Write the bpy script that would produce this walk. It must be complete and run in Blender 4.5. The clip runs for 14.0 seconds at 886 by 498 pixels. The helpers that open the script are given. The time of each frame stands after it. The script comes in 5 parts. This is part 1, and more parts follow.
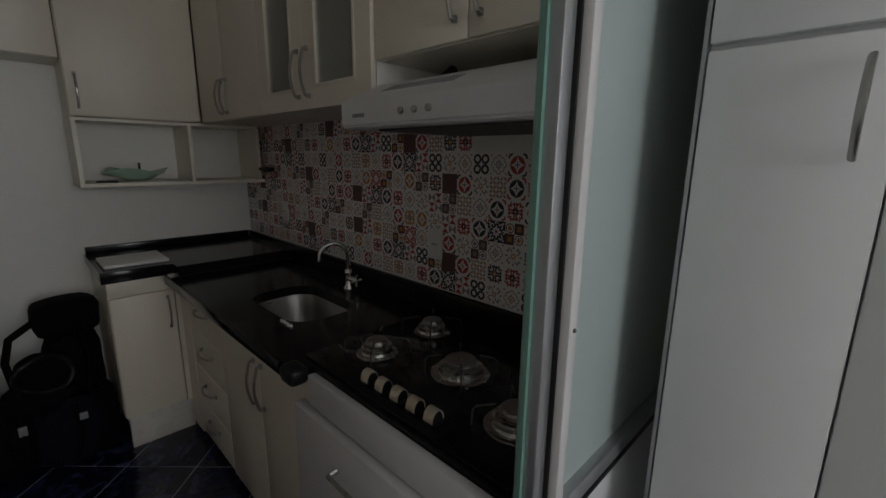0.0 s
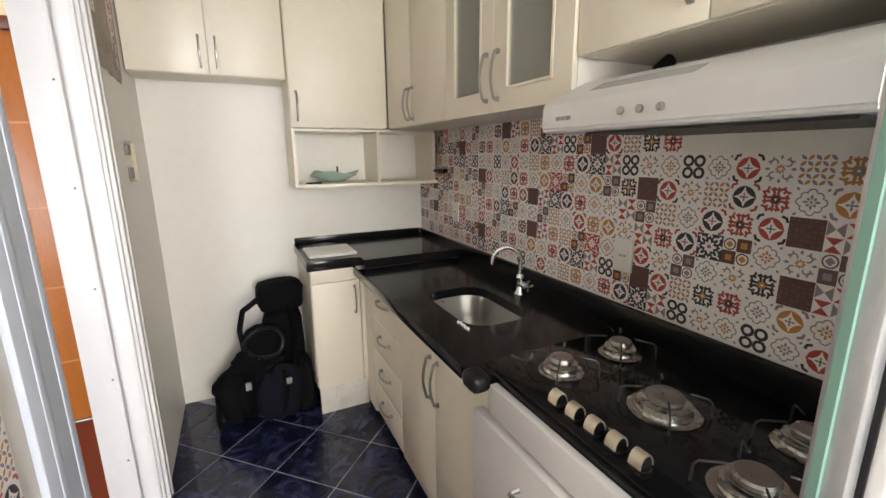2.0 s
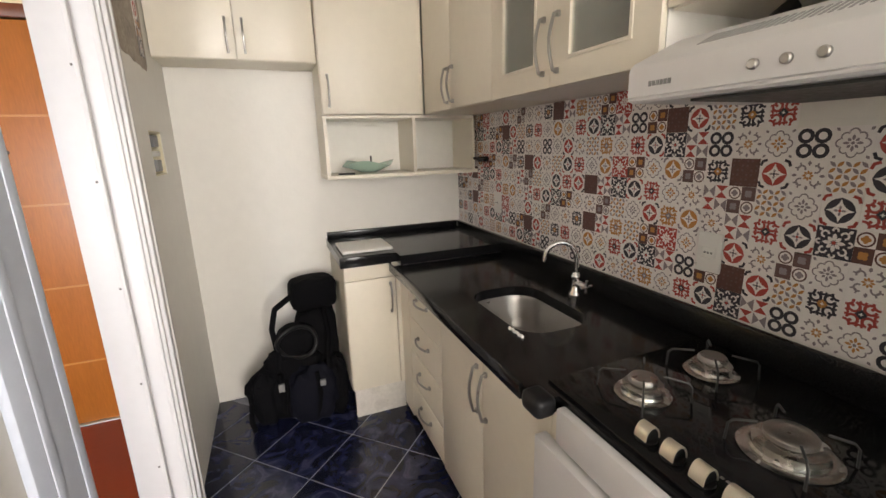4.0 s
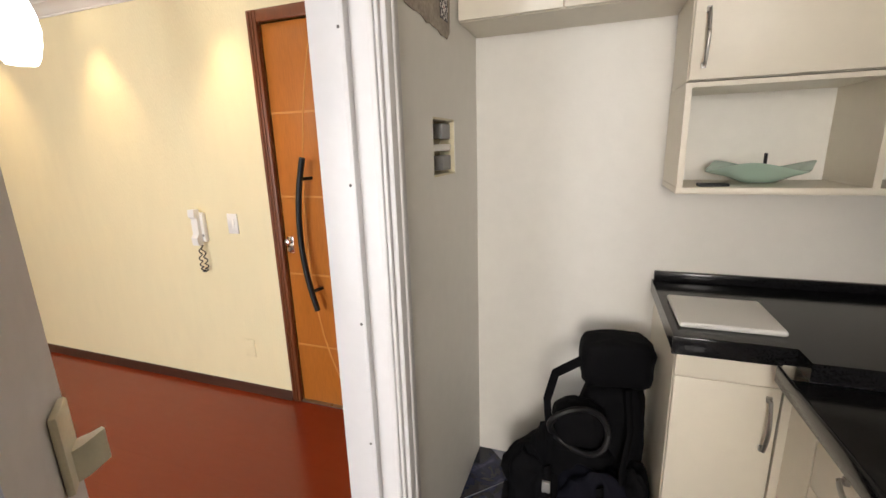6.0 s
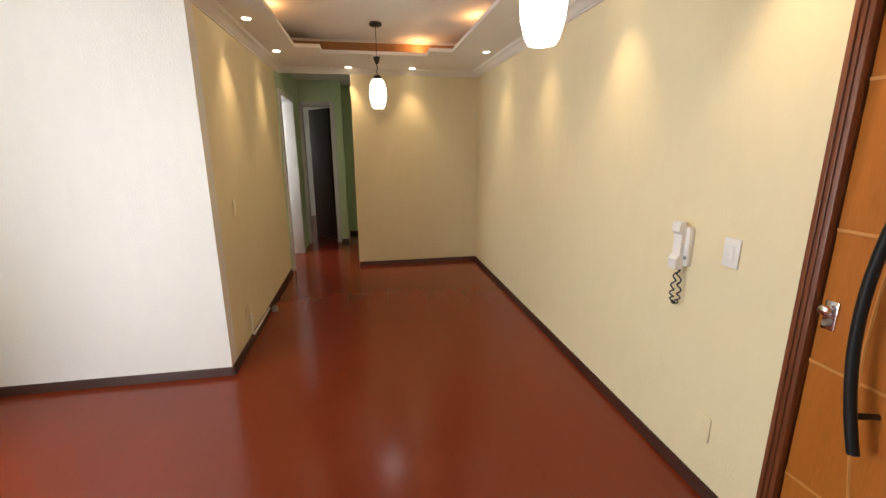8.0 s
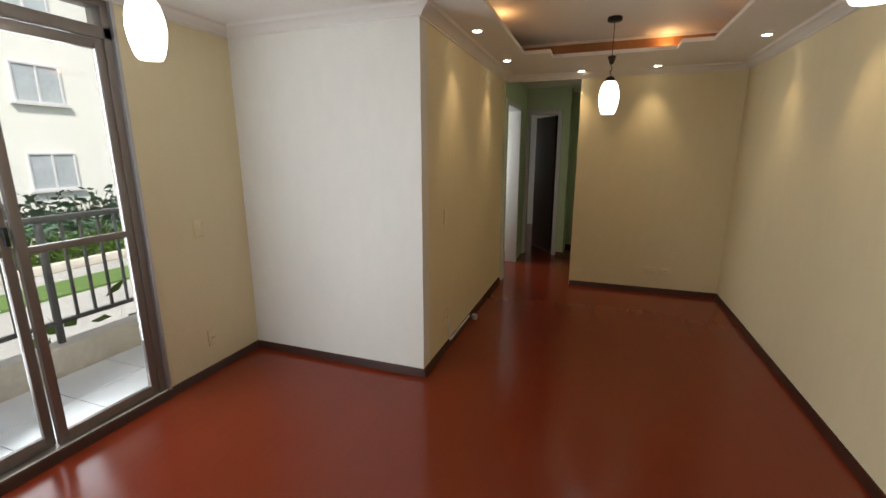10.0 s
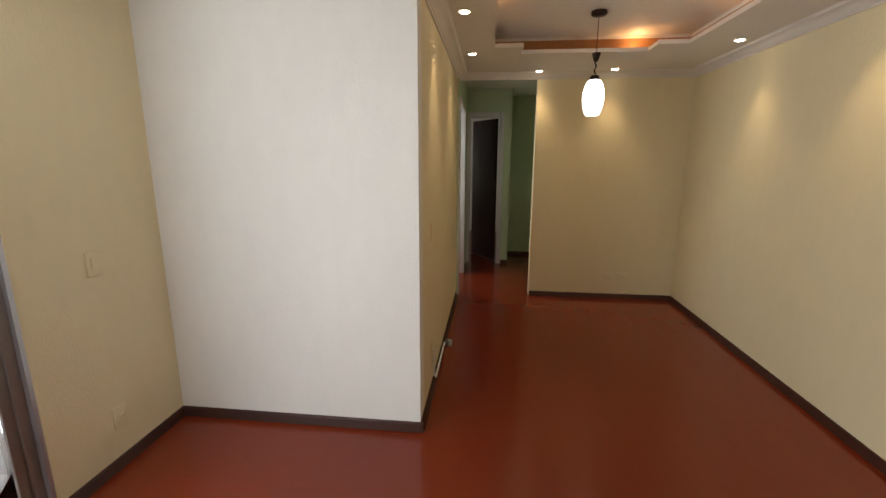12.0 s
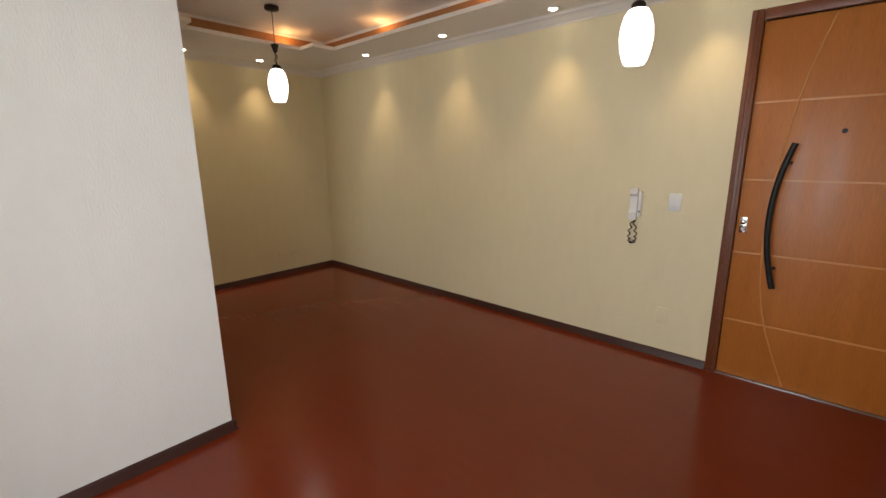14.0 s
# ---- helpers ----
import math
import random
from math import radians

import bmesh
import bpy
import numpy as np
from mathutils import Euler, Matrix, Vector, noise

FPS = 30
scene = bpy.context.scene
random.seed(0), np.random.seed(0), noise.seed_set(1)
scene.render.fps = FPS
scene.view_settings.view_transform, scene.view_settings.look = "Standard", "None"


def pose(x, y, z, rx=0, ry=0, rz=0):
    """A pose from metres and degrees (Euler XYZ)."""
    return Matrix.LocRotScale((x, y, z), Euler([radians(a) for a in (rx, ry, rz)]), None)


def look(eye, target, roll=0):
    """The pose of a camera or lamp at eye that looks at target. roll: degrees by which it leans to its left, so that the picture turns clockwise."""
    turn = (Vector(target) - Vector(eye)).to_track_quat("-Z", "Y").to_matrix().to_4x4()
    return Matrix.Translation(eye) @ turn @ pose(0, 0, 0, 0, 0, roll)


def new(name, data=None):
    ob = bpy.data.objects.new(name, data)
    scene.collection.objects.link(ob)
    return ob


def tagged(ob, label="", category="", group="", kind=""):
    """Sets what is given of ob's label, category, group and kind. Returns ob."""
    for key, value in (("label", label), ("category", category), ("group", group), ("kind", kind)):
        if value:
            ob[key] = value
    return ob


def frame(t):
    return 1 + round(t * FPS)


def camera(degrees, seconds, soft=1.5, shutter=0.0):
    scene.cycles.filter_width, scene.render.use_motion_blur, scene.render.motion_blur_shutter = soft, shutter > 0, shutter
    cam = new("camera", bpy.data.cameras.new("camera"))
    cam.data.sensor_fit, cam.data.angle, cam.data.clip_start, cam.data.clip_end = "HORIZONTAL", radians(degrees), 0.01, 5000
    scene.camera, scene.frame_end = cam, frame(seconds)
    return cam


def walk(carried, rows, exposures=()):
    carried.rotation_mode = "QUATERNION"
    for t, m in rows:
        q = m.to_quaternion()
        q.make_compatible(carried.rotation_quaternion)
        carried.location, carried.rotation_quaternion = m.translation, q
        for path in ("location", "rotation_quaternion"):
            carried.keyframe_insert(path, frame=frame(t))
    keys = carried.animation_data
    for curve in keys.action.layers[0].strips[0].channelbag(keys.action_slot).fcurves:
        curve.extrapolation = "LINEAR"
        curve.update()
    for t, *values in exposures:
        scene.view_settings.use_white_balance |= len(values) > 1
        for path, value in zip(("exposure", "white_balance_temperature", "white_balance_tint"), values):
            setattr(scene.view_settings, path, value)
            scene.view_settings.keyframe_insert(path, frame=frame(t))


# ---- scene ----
cam = camera(92.2, 14.0)
PATH = [
    (0, (-0.095, 0.752, 1.472), (1.299, 2.121, 1.048), 0.7),
    (0.5, (-0.132, 0.815, 1.475), (1.069, 2.356, 1.044), -0.3),
    (1, (-0.148, 0.84, 1.491), (0.921, 2.478, 1.071), -0.3),
    (1.5, (-0.15, 0.857, 1.491), (0.807, 2.558, 1.054), -0.3),
    (2, (-0.156, 0.878, 1.493), (0.692, 2.635, 1.054), -0.5),
    (4.3, (-0.121, 1.162, 1.463), (0.532, 2.988, 0.974), -2.3),
    (4.5, (-0.081, 1.24, 1.46), (0.407, 3.119, 0.977), -2.8),
    (5, (-0.015, 1.437, 1.477), (0.092, 3.375, 0.992), -1.9),
    (5.5, (-0.021, 1.652, 1.452), (-0.239, 3.568, 0.919), -1.4),
    (6, (-0.087, 1.896, 1.47), (-0.746, 3.726, 1.002), -1.7),
    (6.5, (-0.186, 2.163, 1.449), (-1.562, 3.541, 0.993), -1.0),
    (7, (-0.356, 2.349, 1.45), (-2.127, 3.138, 0.96), -0.3),
    (7.5, (-0.527, 2.389, 1.466), (-2.38, 3.005, 1.033), -1.5),
    (8, (-0.647, 2.378, 1.485), (-2.561, 2.717, 1.014), -0.3),
    (8.5, (-0.723, 2.506, 1.545), (-2.634, 2.121, 1.097), -0.8),
    (8.7, (-0.755, 2.505, 1.525), (-2.595, 1.835, 1.10), -0.5),
    (10.8, (-1.096, 2.376, 1.505), (-2.942, 1.773, 1.042), 0.9),
    (11, (-1.146, 2.326, 1.501), (-3.017, 1.791, 1.037), 1.4),
    (11.5, (-1.274, 2.123, 1.514), (-3.17, 1.704, 1.032), 2.5),
    (12, (-1.331, 1.793, 1.505), (-3.275, 1.579, 1.088), 0.2),
    (12.5, (-1.258, 1.416, 1.538), (-3.185, 1.658, 1.06), -1.8),
    (13, (-1.248, 1.083, 1.514), (-3.111, 1.662, 1.074), -2.8),
    (13.5, (-1.363, 0.869, 1.48), (-3.043, 1.821, 0.970), -0.8),
    (14, (-1.302, 0.714, 1.396), (-2.61, 2.163, 0.959), -0.5),
]
walk(cam, [(t, look(eye, target, roll)) for t, eye, target, roll in PATH],
     [(0, -1.3, 6000, 10), (0.5, 0.2, 6500, 11), (1.0, 0.9, 6500, 11), (1.5, 1.2, 6500, 11), (2.2, 1.5, 6500, 11), (4.3, 1.35, 6750, 13), (5.0, 1.3, 6750, 13), (5.5, 1.3, 6750, 13), (6.5, 1.2, 6750, 13), (7.0, 1.1, 6750, 13), (8.0, 0.95, 6750, 13), (8.5, 1.1, 6750, 13), (8.7, 1.15, 6750, 13), (9.5, 0.7, 6500, 10), (10.8, -0.2, 6500, 10), (11.5, 0.15, 6650, 12), (12.0, 0.4, 6650, 12), (12.5, 0.42, 6650, 12), (13.0, 0.45, 6650, 12), (13.5, 0.35, 6650, 12), (14.0, 0.27, 6650, 12)])

# ---- light ----
world = bpy.data.worlds.new("sky_world")
scene.world = world
world.use_nodes = True
wn = world.node_tree
sky = wn.nodes.new("ShaderNodeTexSky")
sky.sky_type, sky.sun_disc = "NISHITA", False
sky.sun_elevation, sky.sun_rotation = radians(52), radians(53)
sky.air_density, sky.dust_density = 1.0, 3.0
wn.links.new(sky.outputs[0], wn.nodes["Background"].inputs[0])
wn.nodes["Background"].inputs[1].default_value = 0.15


def lamp(name, kind, m, energy, colour, **settings):
    data = bpy.data.lights.new(name, kind)
    data.energy, data.color = energy, colour
    if "size" in settings:
        data.shape = "RECTANGLE"
        data.size, data.size_y = settings["size"]
    if "radius" in settings:
        data.shadow_soft_size = settings["radius"]
    if "cone" in settings:
        data.spot_size, data.spot_blend = radians(settings["cone"]), settings["blend"]
    if "angle" in settings:
        data.angle = radians(settings["angle"])
    ob = new(name, data)
    ob.matrix_world = m
    return ob


WARM = (1.0, 0.74, 0.44)
SUN = lamp("sun", "SUN", look((6.0, 4.5, 9.5), (0, 0, 0)), 5.0, (1.0, 0.95, 0.88), angle=6.0)
# daylight in the openings of the balcony door and of the laundry window
lamp("balcony_daylight", "AREA", look((-1.83, -0.118, 1.2), (-2.55, 2.0, 0.75)), 45, (0.87, 0.93, 1.0), size=(1.5, 2.0))
lamp("laundry_daylight", "AREA", look((0.25, -1.52, 1.6), (-0.3, 2.5, 1.1)), 45, (1.0, 0.965, 0.92), size=(1.1, 1.3))

# ---- materials ----
def material(name, colour, rough=0.5, metal=0.0, noise_scale=0.0, vary=0.0, bump=0.0, bump_scale=80.0, stretch=(1, 1, 1), coat=0.0, spec=0.5):
    mat = bpy.data.materials.new(name)
    mat.use_nodes = True
    nt = mat.node_tree
    b = nt.nodes["Principled BSDF"]
    b.inputs["Base Color"].default_value = (*colour, 1)
    b.inputs["Roughness"].default_value = rough
    b.inputs["Metallic"].default_value = metal
    b.inputs["Coat Weight"].default_value = coat
    b.inputs["Specular IOR Level"].default_value = spec
    geo = nt.nodes.new("ShaderNodeNewGeometry")
    mp = nt.nodes.new("ShaderNodeMapping")
    mp.inputs["Scale"].default_value = stretch
    nt.links.new(geo.outputs["Position"], mp.inputs["Vector"])
    if vary:
        n1 = nt.nodes.new("ShaderNodeTexNoise")
        n1.inputs["Scale"].default_value, n1.inputs["Detail"].default_value = noise_scale, 6
        nt.links.new(mp.outputs[0], n1.inputs["Vector"])
        n2 = nt.nodes.new("ShaderNodeTexNoise")
        n2.inputs["Scale"].default_value, n2.inputs["Detail"].default_value = noise_scale * 9, 3
        nt.links.new(mp.outputs[0], n2.inputs["Vector"])
        add = nt.nodes.new("ShaderNodeMath")
        add.operation = "ADD"
        nt.links.new(n1.outputs["Fac"], add.inputs[0])
        nt.links.new(n2.outputs["Fac"], add.inputs[1])
        rng = nt.nodes.new("ShaderNodeMapRange")
        rng.inputs["From Min"].default_value, rng.inputs["From Max"].default_value = 0.6, 1.4
        rng.inputs["To Min"].default_value, rng.inputs["To Max"].default_value = 1 - vary, 1 + vary
        nt.links.new(add.outputs[0], rng.inputs["Value"])
        mul = nt.nodes.new("ShaderNodeVectorMath")
        mul.operation = "SCALE"
        mul.inputs[0].default_value = colour
        nt.links.new(rng.outputs[0], mul.inputs["Scale"])
        nt.links.new(mul.outputs[0], b.inputs["Base Color"])
        rr = nt.nodes.new("ShaderNodeMapRange")
        rr.inputs["From Min"].default_value, rr.inputs["From Max"].default_value = 0.3, 0.7
        rr.inputs["To Min"].default_value, rr.inputs["To Max"].default_value = max(rough - 0.06, 0.02), min(rough + 0.08, 1)
        nt.links.new(n1.outputs["Fac"], rr.inputs["Value"])
        nt.links.new(rr.outputs[0], b.inputs["Roughness"])
    if bump:
        n3 = nt.nodes.new("ShaderNodeTexNoise")
        n3.inputs["Scale"].default_value, n3.inputs["Detail"].default_value = bump_scale, 4
        nt.links.new(mp.outputs[0], n3.inputs["Vector"])
        bp = nt.nodes.new("ShaderNodeBump")
        bp.inputs["Strength"].default_value, bp.inputs["Distance"].default_value = bump, 0.004
        nt.links.new(n3.outputs["Fac"], bp.inputs["Height"])
        nt.links.new(bp.outputs[0], b.inputs["Normal"])
    return mat


def glowing(name, colour, strength):
    mat = material(name, colour, 0.4)
    b = mat.node_tree.nodes["Principled BSDF"]
    b.inputs["Emission Color"].default_value = (*colour, 1)
    b.inputs["Emission Strength"].default_value = strength
    return mat


def glass(name, colour, rough=0.0):
    mat = bpy.data.materials.new(name)
    mat.use_nodes = True
    nt = mat.node_tree
    nt.nodes.remove(nt.nodes["Principled BSDF"])
    out = nt.nodes["Material Output"]
    clear, gloss, mix = nt.nodes.new("ShaderNodeBsdfTransparent"), nt.nodes.new("ShaderNodeBsdfGlossy"), nt.nodes.new("ShaderNodeMixShader")
    clear.inputs[0].default_value = (*colour, 1)
    gloss.inputs["Roughness"].default_value = rough
    fr = nt.nodes.new("ShaderNodeFresnel")
    fr.inputs[0].default_value = 1.45
    nt.links.new(fr.outputs[0], mix.inputs[0])
    nt.links.new(clear.outputs[0], mix.inputs[1])
    nt.links.new(gloss.outputs[0], mix.inputs[2])
    nt.links.new(mix.outputs[0], out.inputs[0])
    return mat


def link_ramp(mat, texture, stops, fac="Fac"):
    """Colour the base by a texture through a ramp of (place, colour)."""
    nt = mat.node_tree
    r = nt.nodes.new("ShaderNodeValToRGB")
    while len(r.color_ramp.elements) < len(stops):
        r.color_ramp.elements.new(0.5)
    for e, (p, c) in zip(r.color_ramp.elements, stops):
        e.position, e.color = p, (*c, 1)
    nt.links.new(texture.outputs[fac], r.inputs[0])
    nt.links.new(r.outputs[0], nt.nodes["Principled BSDF"].inputs["Base Color"])


WALL_CREAM = material("cream_textured_paint", (0.79, 0.70, 0.455), 0.55, noise_scale=1.5, vary=0.03, bump=0.55, bump_scale=120, stretch=(1, 1, 0.35))
WALL_WHITE = material("white_textured_paint", (0.80, 0.785, 0.72), 0.6, noise_scale=1.4, vary=0.03, bump=0.6, bump_scale=130, stretch=(1, 1, 0.4))
WALL_KITCHEN = material("white_kitchen_paint", (0.78, 0.76, 0.71), 0.5, noise_scale=2, vary=0.03, bump=0.15, bump_scale=60)
WALL_GREEN = material("green_hall_paint", (0.52, 0.62, 0.40), 0.6, noise_scale=2, vary=0.03, bump=0.3, bump_scale=110)
WALL_GREY = material("grey_skim_plaster", (0.60, 0.58, 0.54), 0.6, noise_scale=3, vary=0.06, bump=0.1, bump_scale=50)
CEILING_WHITE = material("white_gypsum_paint", (0.80, 0.77, 0.72), 0.6, noise_scale=2, vary=0.02, bump=0.05, bump_scale=60)
COVE_WOOD = material("brown_cove_paint", (0.42, 0.19, 0.07), 0.5, noise_scale=4, vary=0.15)
FLOOR_RED = material("red_laminate", (0.175, 0.024, 0.008), 0.19, noise_scale=1.5, vary=0.05, stretch=(0.6, 2.0, 1), spec=0.42)
BASEBOARD = material("dark_wood_baseboard", (0.050, 0.017, 0.011), 0.36, noise_scale=6, vary=0.25, bump=0.1, bump_scale=60, stretch=(0.4, 0.4, 6), spec=0.3)
DOOR_WOOD = material("orange_veneer", (0.44, 0.145, 0.023), 0.36, noise_scale=3.0, vary=0.16, bump=0.04, bump_scale=50, stretch=(5, 5, 0.6))
DOOR_INLAY = material("pale_wood_inlay", (0.56, 0.25, 0.065), 0.35, noise_scale=8, vary=0.1)
DOOR_FRAME = material("red_brown_wood", (0.17, 0.05, 0.018), 0.35, noise_scale=4, vary=0.2, bump=0.08, bump_scale=60, stretch=(5, 5, 0.6))
DARK_DOOR = material("dark_brown_wood", (0.022, 0.010, 0.007), 0.6, noise_scale=4, vary=0.2, stretch=(5, 5, 0.6))
CABINET = material("cream_melamine", (0.78, 0.725, 0.61), 0.36, noise_scale=3, vary=0.025, bump=0.02, bump_scale=90)
CABINET_IN = material("white_melamine_inside", (0.82, 0.80, 0.74), 0.45, noise_scale=3, vary=0.03)
WHITE_CAB = material("white_laminate", (0.78, 0.79, 0.80), 0.35, noise_scale=2, vary=0.02)
GRANITE = material("black_granite", (0.009, 0.009, 0.010), 0.13, noise_scale=220, vary=0.6, bump=0.01, bump_scale=300, spec=0.28)
MARBLE = material("veined_marble", (0.66, 0.63, 0.58), 0.3, noise_scale=7, vary=0.12)
CHROME = material("chrome", (0.72, 0.72, 0.72), 0.12, metal=1.0)
STEEL = material("brushed_steel", (0.40, 0.385, 0.365), 0.33, metal=1.0, noise_scale=45, vary=0.03)
SATIN = material("satin_nickel", (0.40, 0.39, 0.37), 0.32, metal=1.0, noise_scale=30, vary=0.06)
BLACK_GLASS = material("black_hob_glass", (0.008, 0.008, 0.009), 0.07, noise_scale=15, vary=0.2, spec=0.3)
BLACK_IRON = material("black_enamel_iron", (0.015, 0.015, 0.015), 0.45, noise_scale=60, vary=0.2, bump=0.1, bump_scale=200)
BLACK_PLASTIC = material("black_plastic", (0.009, 0.009, 0.010), 0.4, noise_scale=40, vary=0.15, spec=0.3)
DARK_METAL = material("dark_bronze_metal", (0.025, 0.02, 0.017), 0.35, metal=0.6, noise_scale=30, vary=0.15)
BLACK_CLOTH = material("black_nylon", (0.0035, 0.0035, 0.0045), 0.85, noise_scale=25, vary=0.35, bump=0.4, bump_scale=400, spec=0.12)
NAVY_CLOTH = material("navy_nylon", (0.005, 0.0055, 0.011), 0.8, noise_scale=25, vary=0.3, bump=0.4, bump_scale=400, spec=0.15)
WHITE_PLASTIC = material("white_plastic", (0.78, 0.77, 0.74), 0.35, noise_scale=20, vary=0.02)
CREAM_PLASTIC = material("cream_plastic", (0.66, 0.60, 0.42), 0.4, noise_scale=20, vary=0.05)
GREY_PLASTIC = material("grey_plastic", (0.25, 0.25, 0.25), 0.45, noise_scale=20, vary=0.1)
WHITE_PAINT = material("white_gloss_paint", (0.63, 0.62, 0.62), 0.38, noise_scale=3, vary=0.03, bump=0.05, bump_scale=40)
# white casing paint with the bluish cast of its shade put into the colour
WHITE_SHADED = material("white_paint_shaded", (0.55, 0.60, 0.70), 0.45, noise_scale=3, vary=0.05, bump=0.05, bump_scale=40)
ALUMINIUM = material("brown_grey_aluminium", (0.25, 0.22, 0.195), 0.4, metal=0.5, noise_scale=8, vary=0.08, stretch=(3, 3, 1))
ALUMINIUM_RAW = material("raw_aluminium", (0.50, 0.51, 0.53), 0.35, metal=0.85, noise_scale=8, vary=0.08, stretch=(4, 4, 0.5))
CLEAR = glass("clear_pane", (0.97, 0.985, 0.98))
SMOKED = glass("cabinet_pane", (0.93, 0.95, 0.92), 0.03)
# the cabinet panes are lightly frosted; the pale haze also brightens the dark inside
nt = SMOKED.node_tree
haze, frost = nt.nodes.new("ShaderNodeBsdfDiffuse"), nt.nodes.new("ShaderNodeMixShader")
haze.inputs[0].default_value = (0.80, 0.82, 0.75, 1)
frost.inputs[0].default_value = 0.2
nt.links.new(nt.nodes["Material Output"].inputs[0].links[0].from_socket, frost.inputs[1])
nt.links.new(haze.outputs[0], frost.inputs[2])
nt.links.new(frost.outputs[0], nt.nodes["Material Output"].inputs[0])
SHADE = glowing("opal_glass_lit", (1.0, 0.98, 0.93), 3.2)
SPOT_GLOW = glowing("spot_lamp_lit", (1.0, 0.86, 0.62), 14.0)
SPOT_OFF = material("spot_lamp_off", (0.35, 0.33, 0.30), 0.3)
RAIL_PAINT = material("dark_grey_paint", (0.055, 0.058, 0.065), 0.4, noise_scale=20, vary=0.15)
CONCRETE = material("pale_concrete", (0.60, 0.55, 0.47), 0.75, noise_scale=3, vary=0.2, bump=0.3, bump_scale=30)
BALCONY_TILE = material("pale_grey_tile", (0.80, 0.79, 0.77), 0.35, noise_scale=4, vary=0.12)
ROAD = material("grey_paving", (0.36, 0.35, 0.33), 0.8, noise_scale=1.2, vary=0.15, bump=0.3, bump_scale=25)
GRASS = material("lawn_green", (0.09, 0.16, 0.035), 0.8, noise_scale=5, vary=0.3)
LEAF = material("hedge_leaf", (0.10, 0.20, 0.02), 0.55, noise_scale=8, vary=0.4)
PALM = material("blue_green_frond", (0.07, 0.14, 0.09), 0.5, noise_scale=8, vary=0.3)
FACADE = material("cream_facade", (0.82, 0.80, 0.74), 0.7, noise_scale=0.8, vary=0.05, bump=0.2, bump_scale=30)
FACADE_GLASS = material("facade_pane", (0.45, 0.48, 0.50), 0.1, noise_scale=2, vary=0.2)
SCREW = material("dull_screw", (0.16, 0.15, 0.14), 0.5, metal=0.6)
GROUT = material("pale_grout", (0.28, 0.29, 0.34), 0.8, noise_scale=30, vary=0.15)
PLASTER_RAW = material("bare_cement", (0.36, 0.31, 0.26), 0.9, noise_scale=9, vary=0.35, bump=0.6, bump_scale=50)
STICKER = material("tile_sticker_ground", (0.82, 0.78, 0.76), 0.45, noise_scale=20, vary=0.04)
INK = {
    "red": material("tile_red", (0.42, 0.05, 0.038), 0.45, noise_scale=60, vary=0.1),
    "mauve": material("tile_mauve", (0.13, 0.07, 0.065), 0.45, noise_scale=90, vary=0.25),
    "gold": material("tile_mustard", (0.50, 0.22, 0.05), 0.45, noise_scale=60, vary=0.1),
    "navy": material("tile_dark", (0.03, 0.025, 0.04), 0.45, noise_scale=60, vary=0.15),
    "brown": material("tile_brown", (0.11, 0.042, 0.034), 0.45, noise_scale=90, vary=0.25),
    "grey": material("tile_grey", (0.26, 0.22, 0.24), 0.45, noise_scale=60, vary=0.1),
    "white": material("tile_pale", (0.72, 0.70, 0.66), 0.3, noise_scale=60, vary=0.04),
}

# frosted pane: lets light through, blurs what lies behind
FROSTED = bpy.data.materials.new("frosted_pane")
FROSTED.use_nodes = True
fb = FROSTED.node_tree.nodes["Principled BSDF"]
fb.inputs["Base Color"].default_value = (0.62, 0.70, 0.68, 1)
fb.inputs["Roughness"].default_value = 0.42
fb.inputs["Transmission Weight"].default_value = 0.55
fb.inputs["IOR"].default_value = 1.45
GREEN_GLASS = bpy.data.materials.new("green_tinted_glass")
GREEN_GLASS.use_nodes = True
gb = GREEN_GLASS.node_tree.nodes["Principled BSDF"]
gb.inputs["Base Color"].default_value = (0.17, 0.31, 0.26, 1)
gb.inputs["Roughness"].default_value = 0.45

# dark blue floor tile with cloudy veins, each tile its own cloud
BLUE_TILE = material("dark_blue_tile", (0.016, 0.020, 0.055), 0.16)
nt = BLUE_TILE.node_tree
oi, gp, ad = nt.nodes.new("ShaderNodeObjectInfo"), nt.nodes.new("ShaderNodeNewGeometry"), nt.nodes.new("ShaderNodeVectorMath")
cl = nt.nodes.new("ShaderNodeTexNoise")
cl.inputs["Scale"].default_value, cl.inputs["Detail"].default_value, cl.inputs["Distortion"].default_value = 7.0, 8, 2.2
sc = nt.nodes.new("ShaderNodeVectorMath")
sc.operation = "SCALE"
sc.inputs[0].default_value = (7, 3, 5)
nt.links.new(oi.outputs["Random"], sc.inputs["Scale"])
nt.links.new(gp.outputs["Position"], ad.inputs[0])
nt.links.new(sc.outputs[0], ad.inputs[1])
nt.links.new(ad.outputs[0], cl.inputs["Vector"])
link_ramp(BLUE_TILE, cl, [(0.42, (0.006, 0.008, 0.022)), (0.58, (0.017, 0.021, 0.06)), (0.66, (0.05, 0.055, 0.11)), (0.74, (0.018, 0.022, 0.06))])

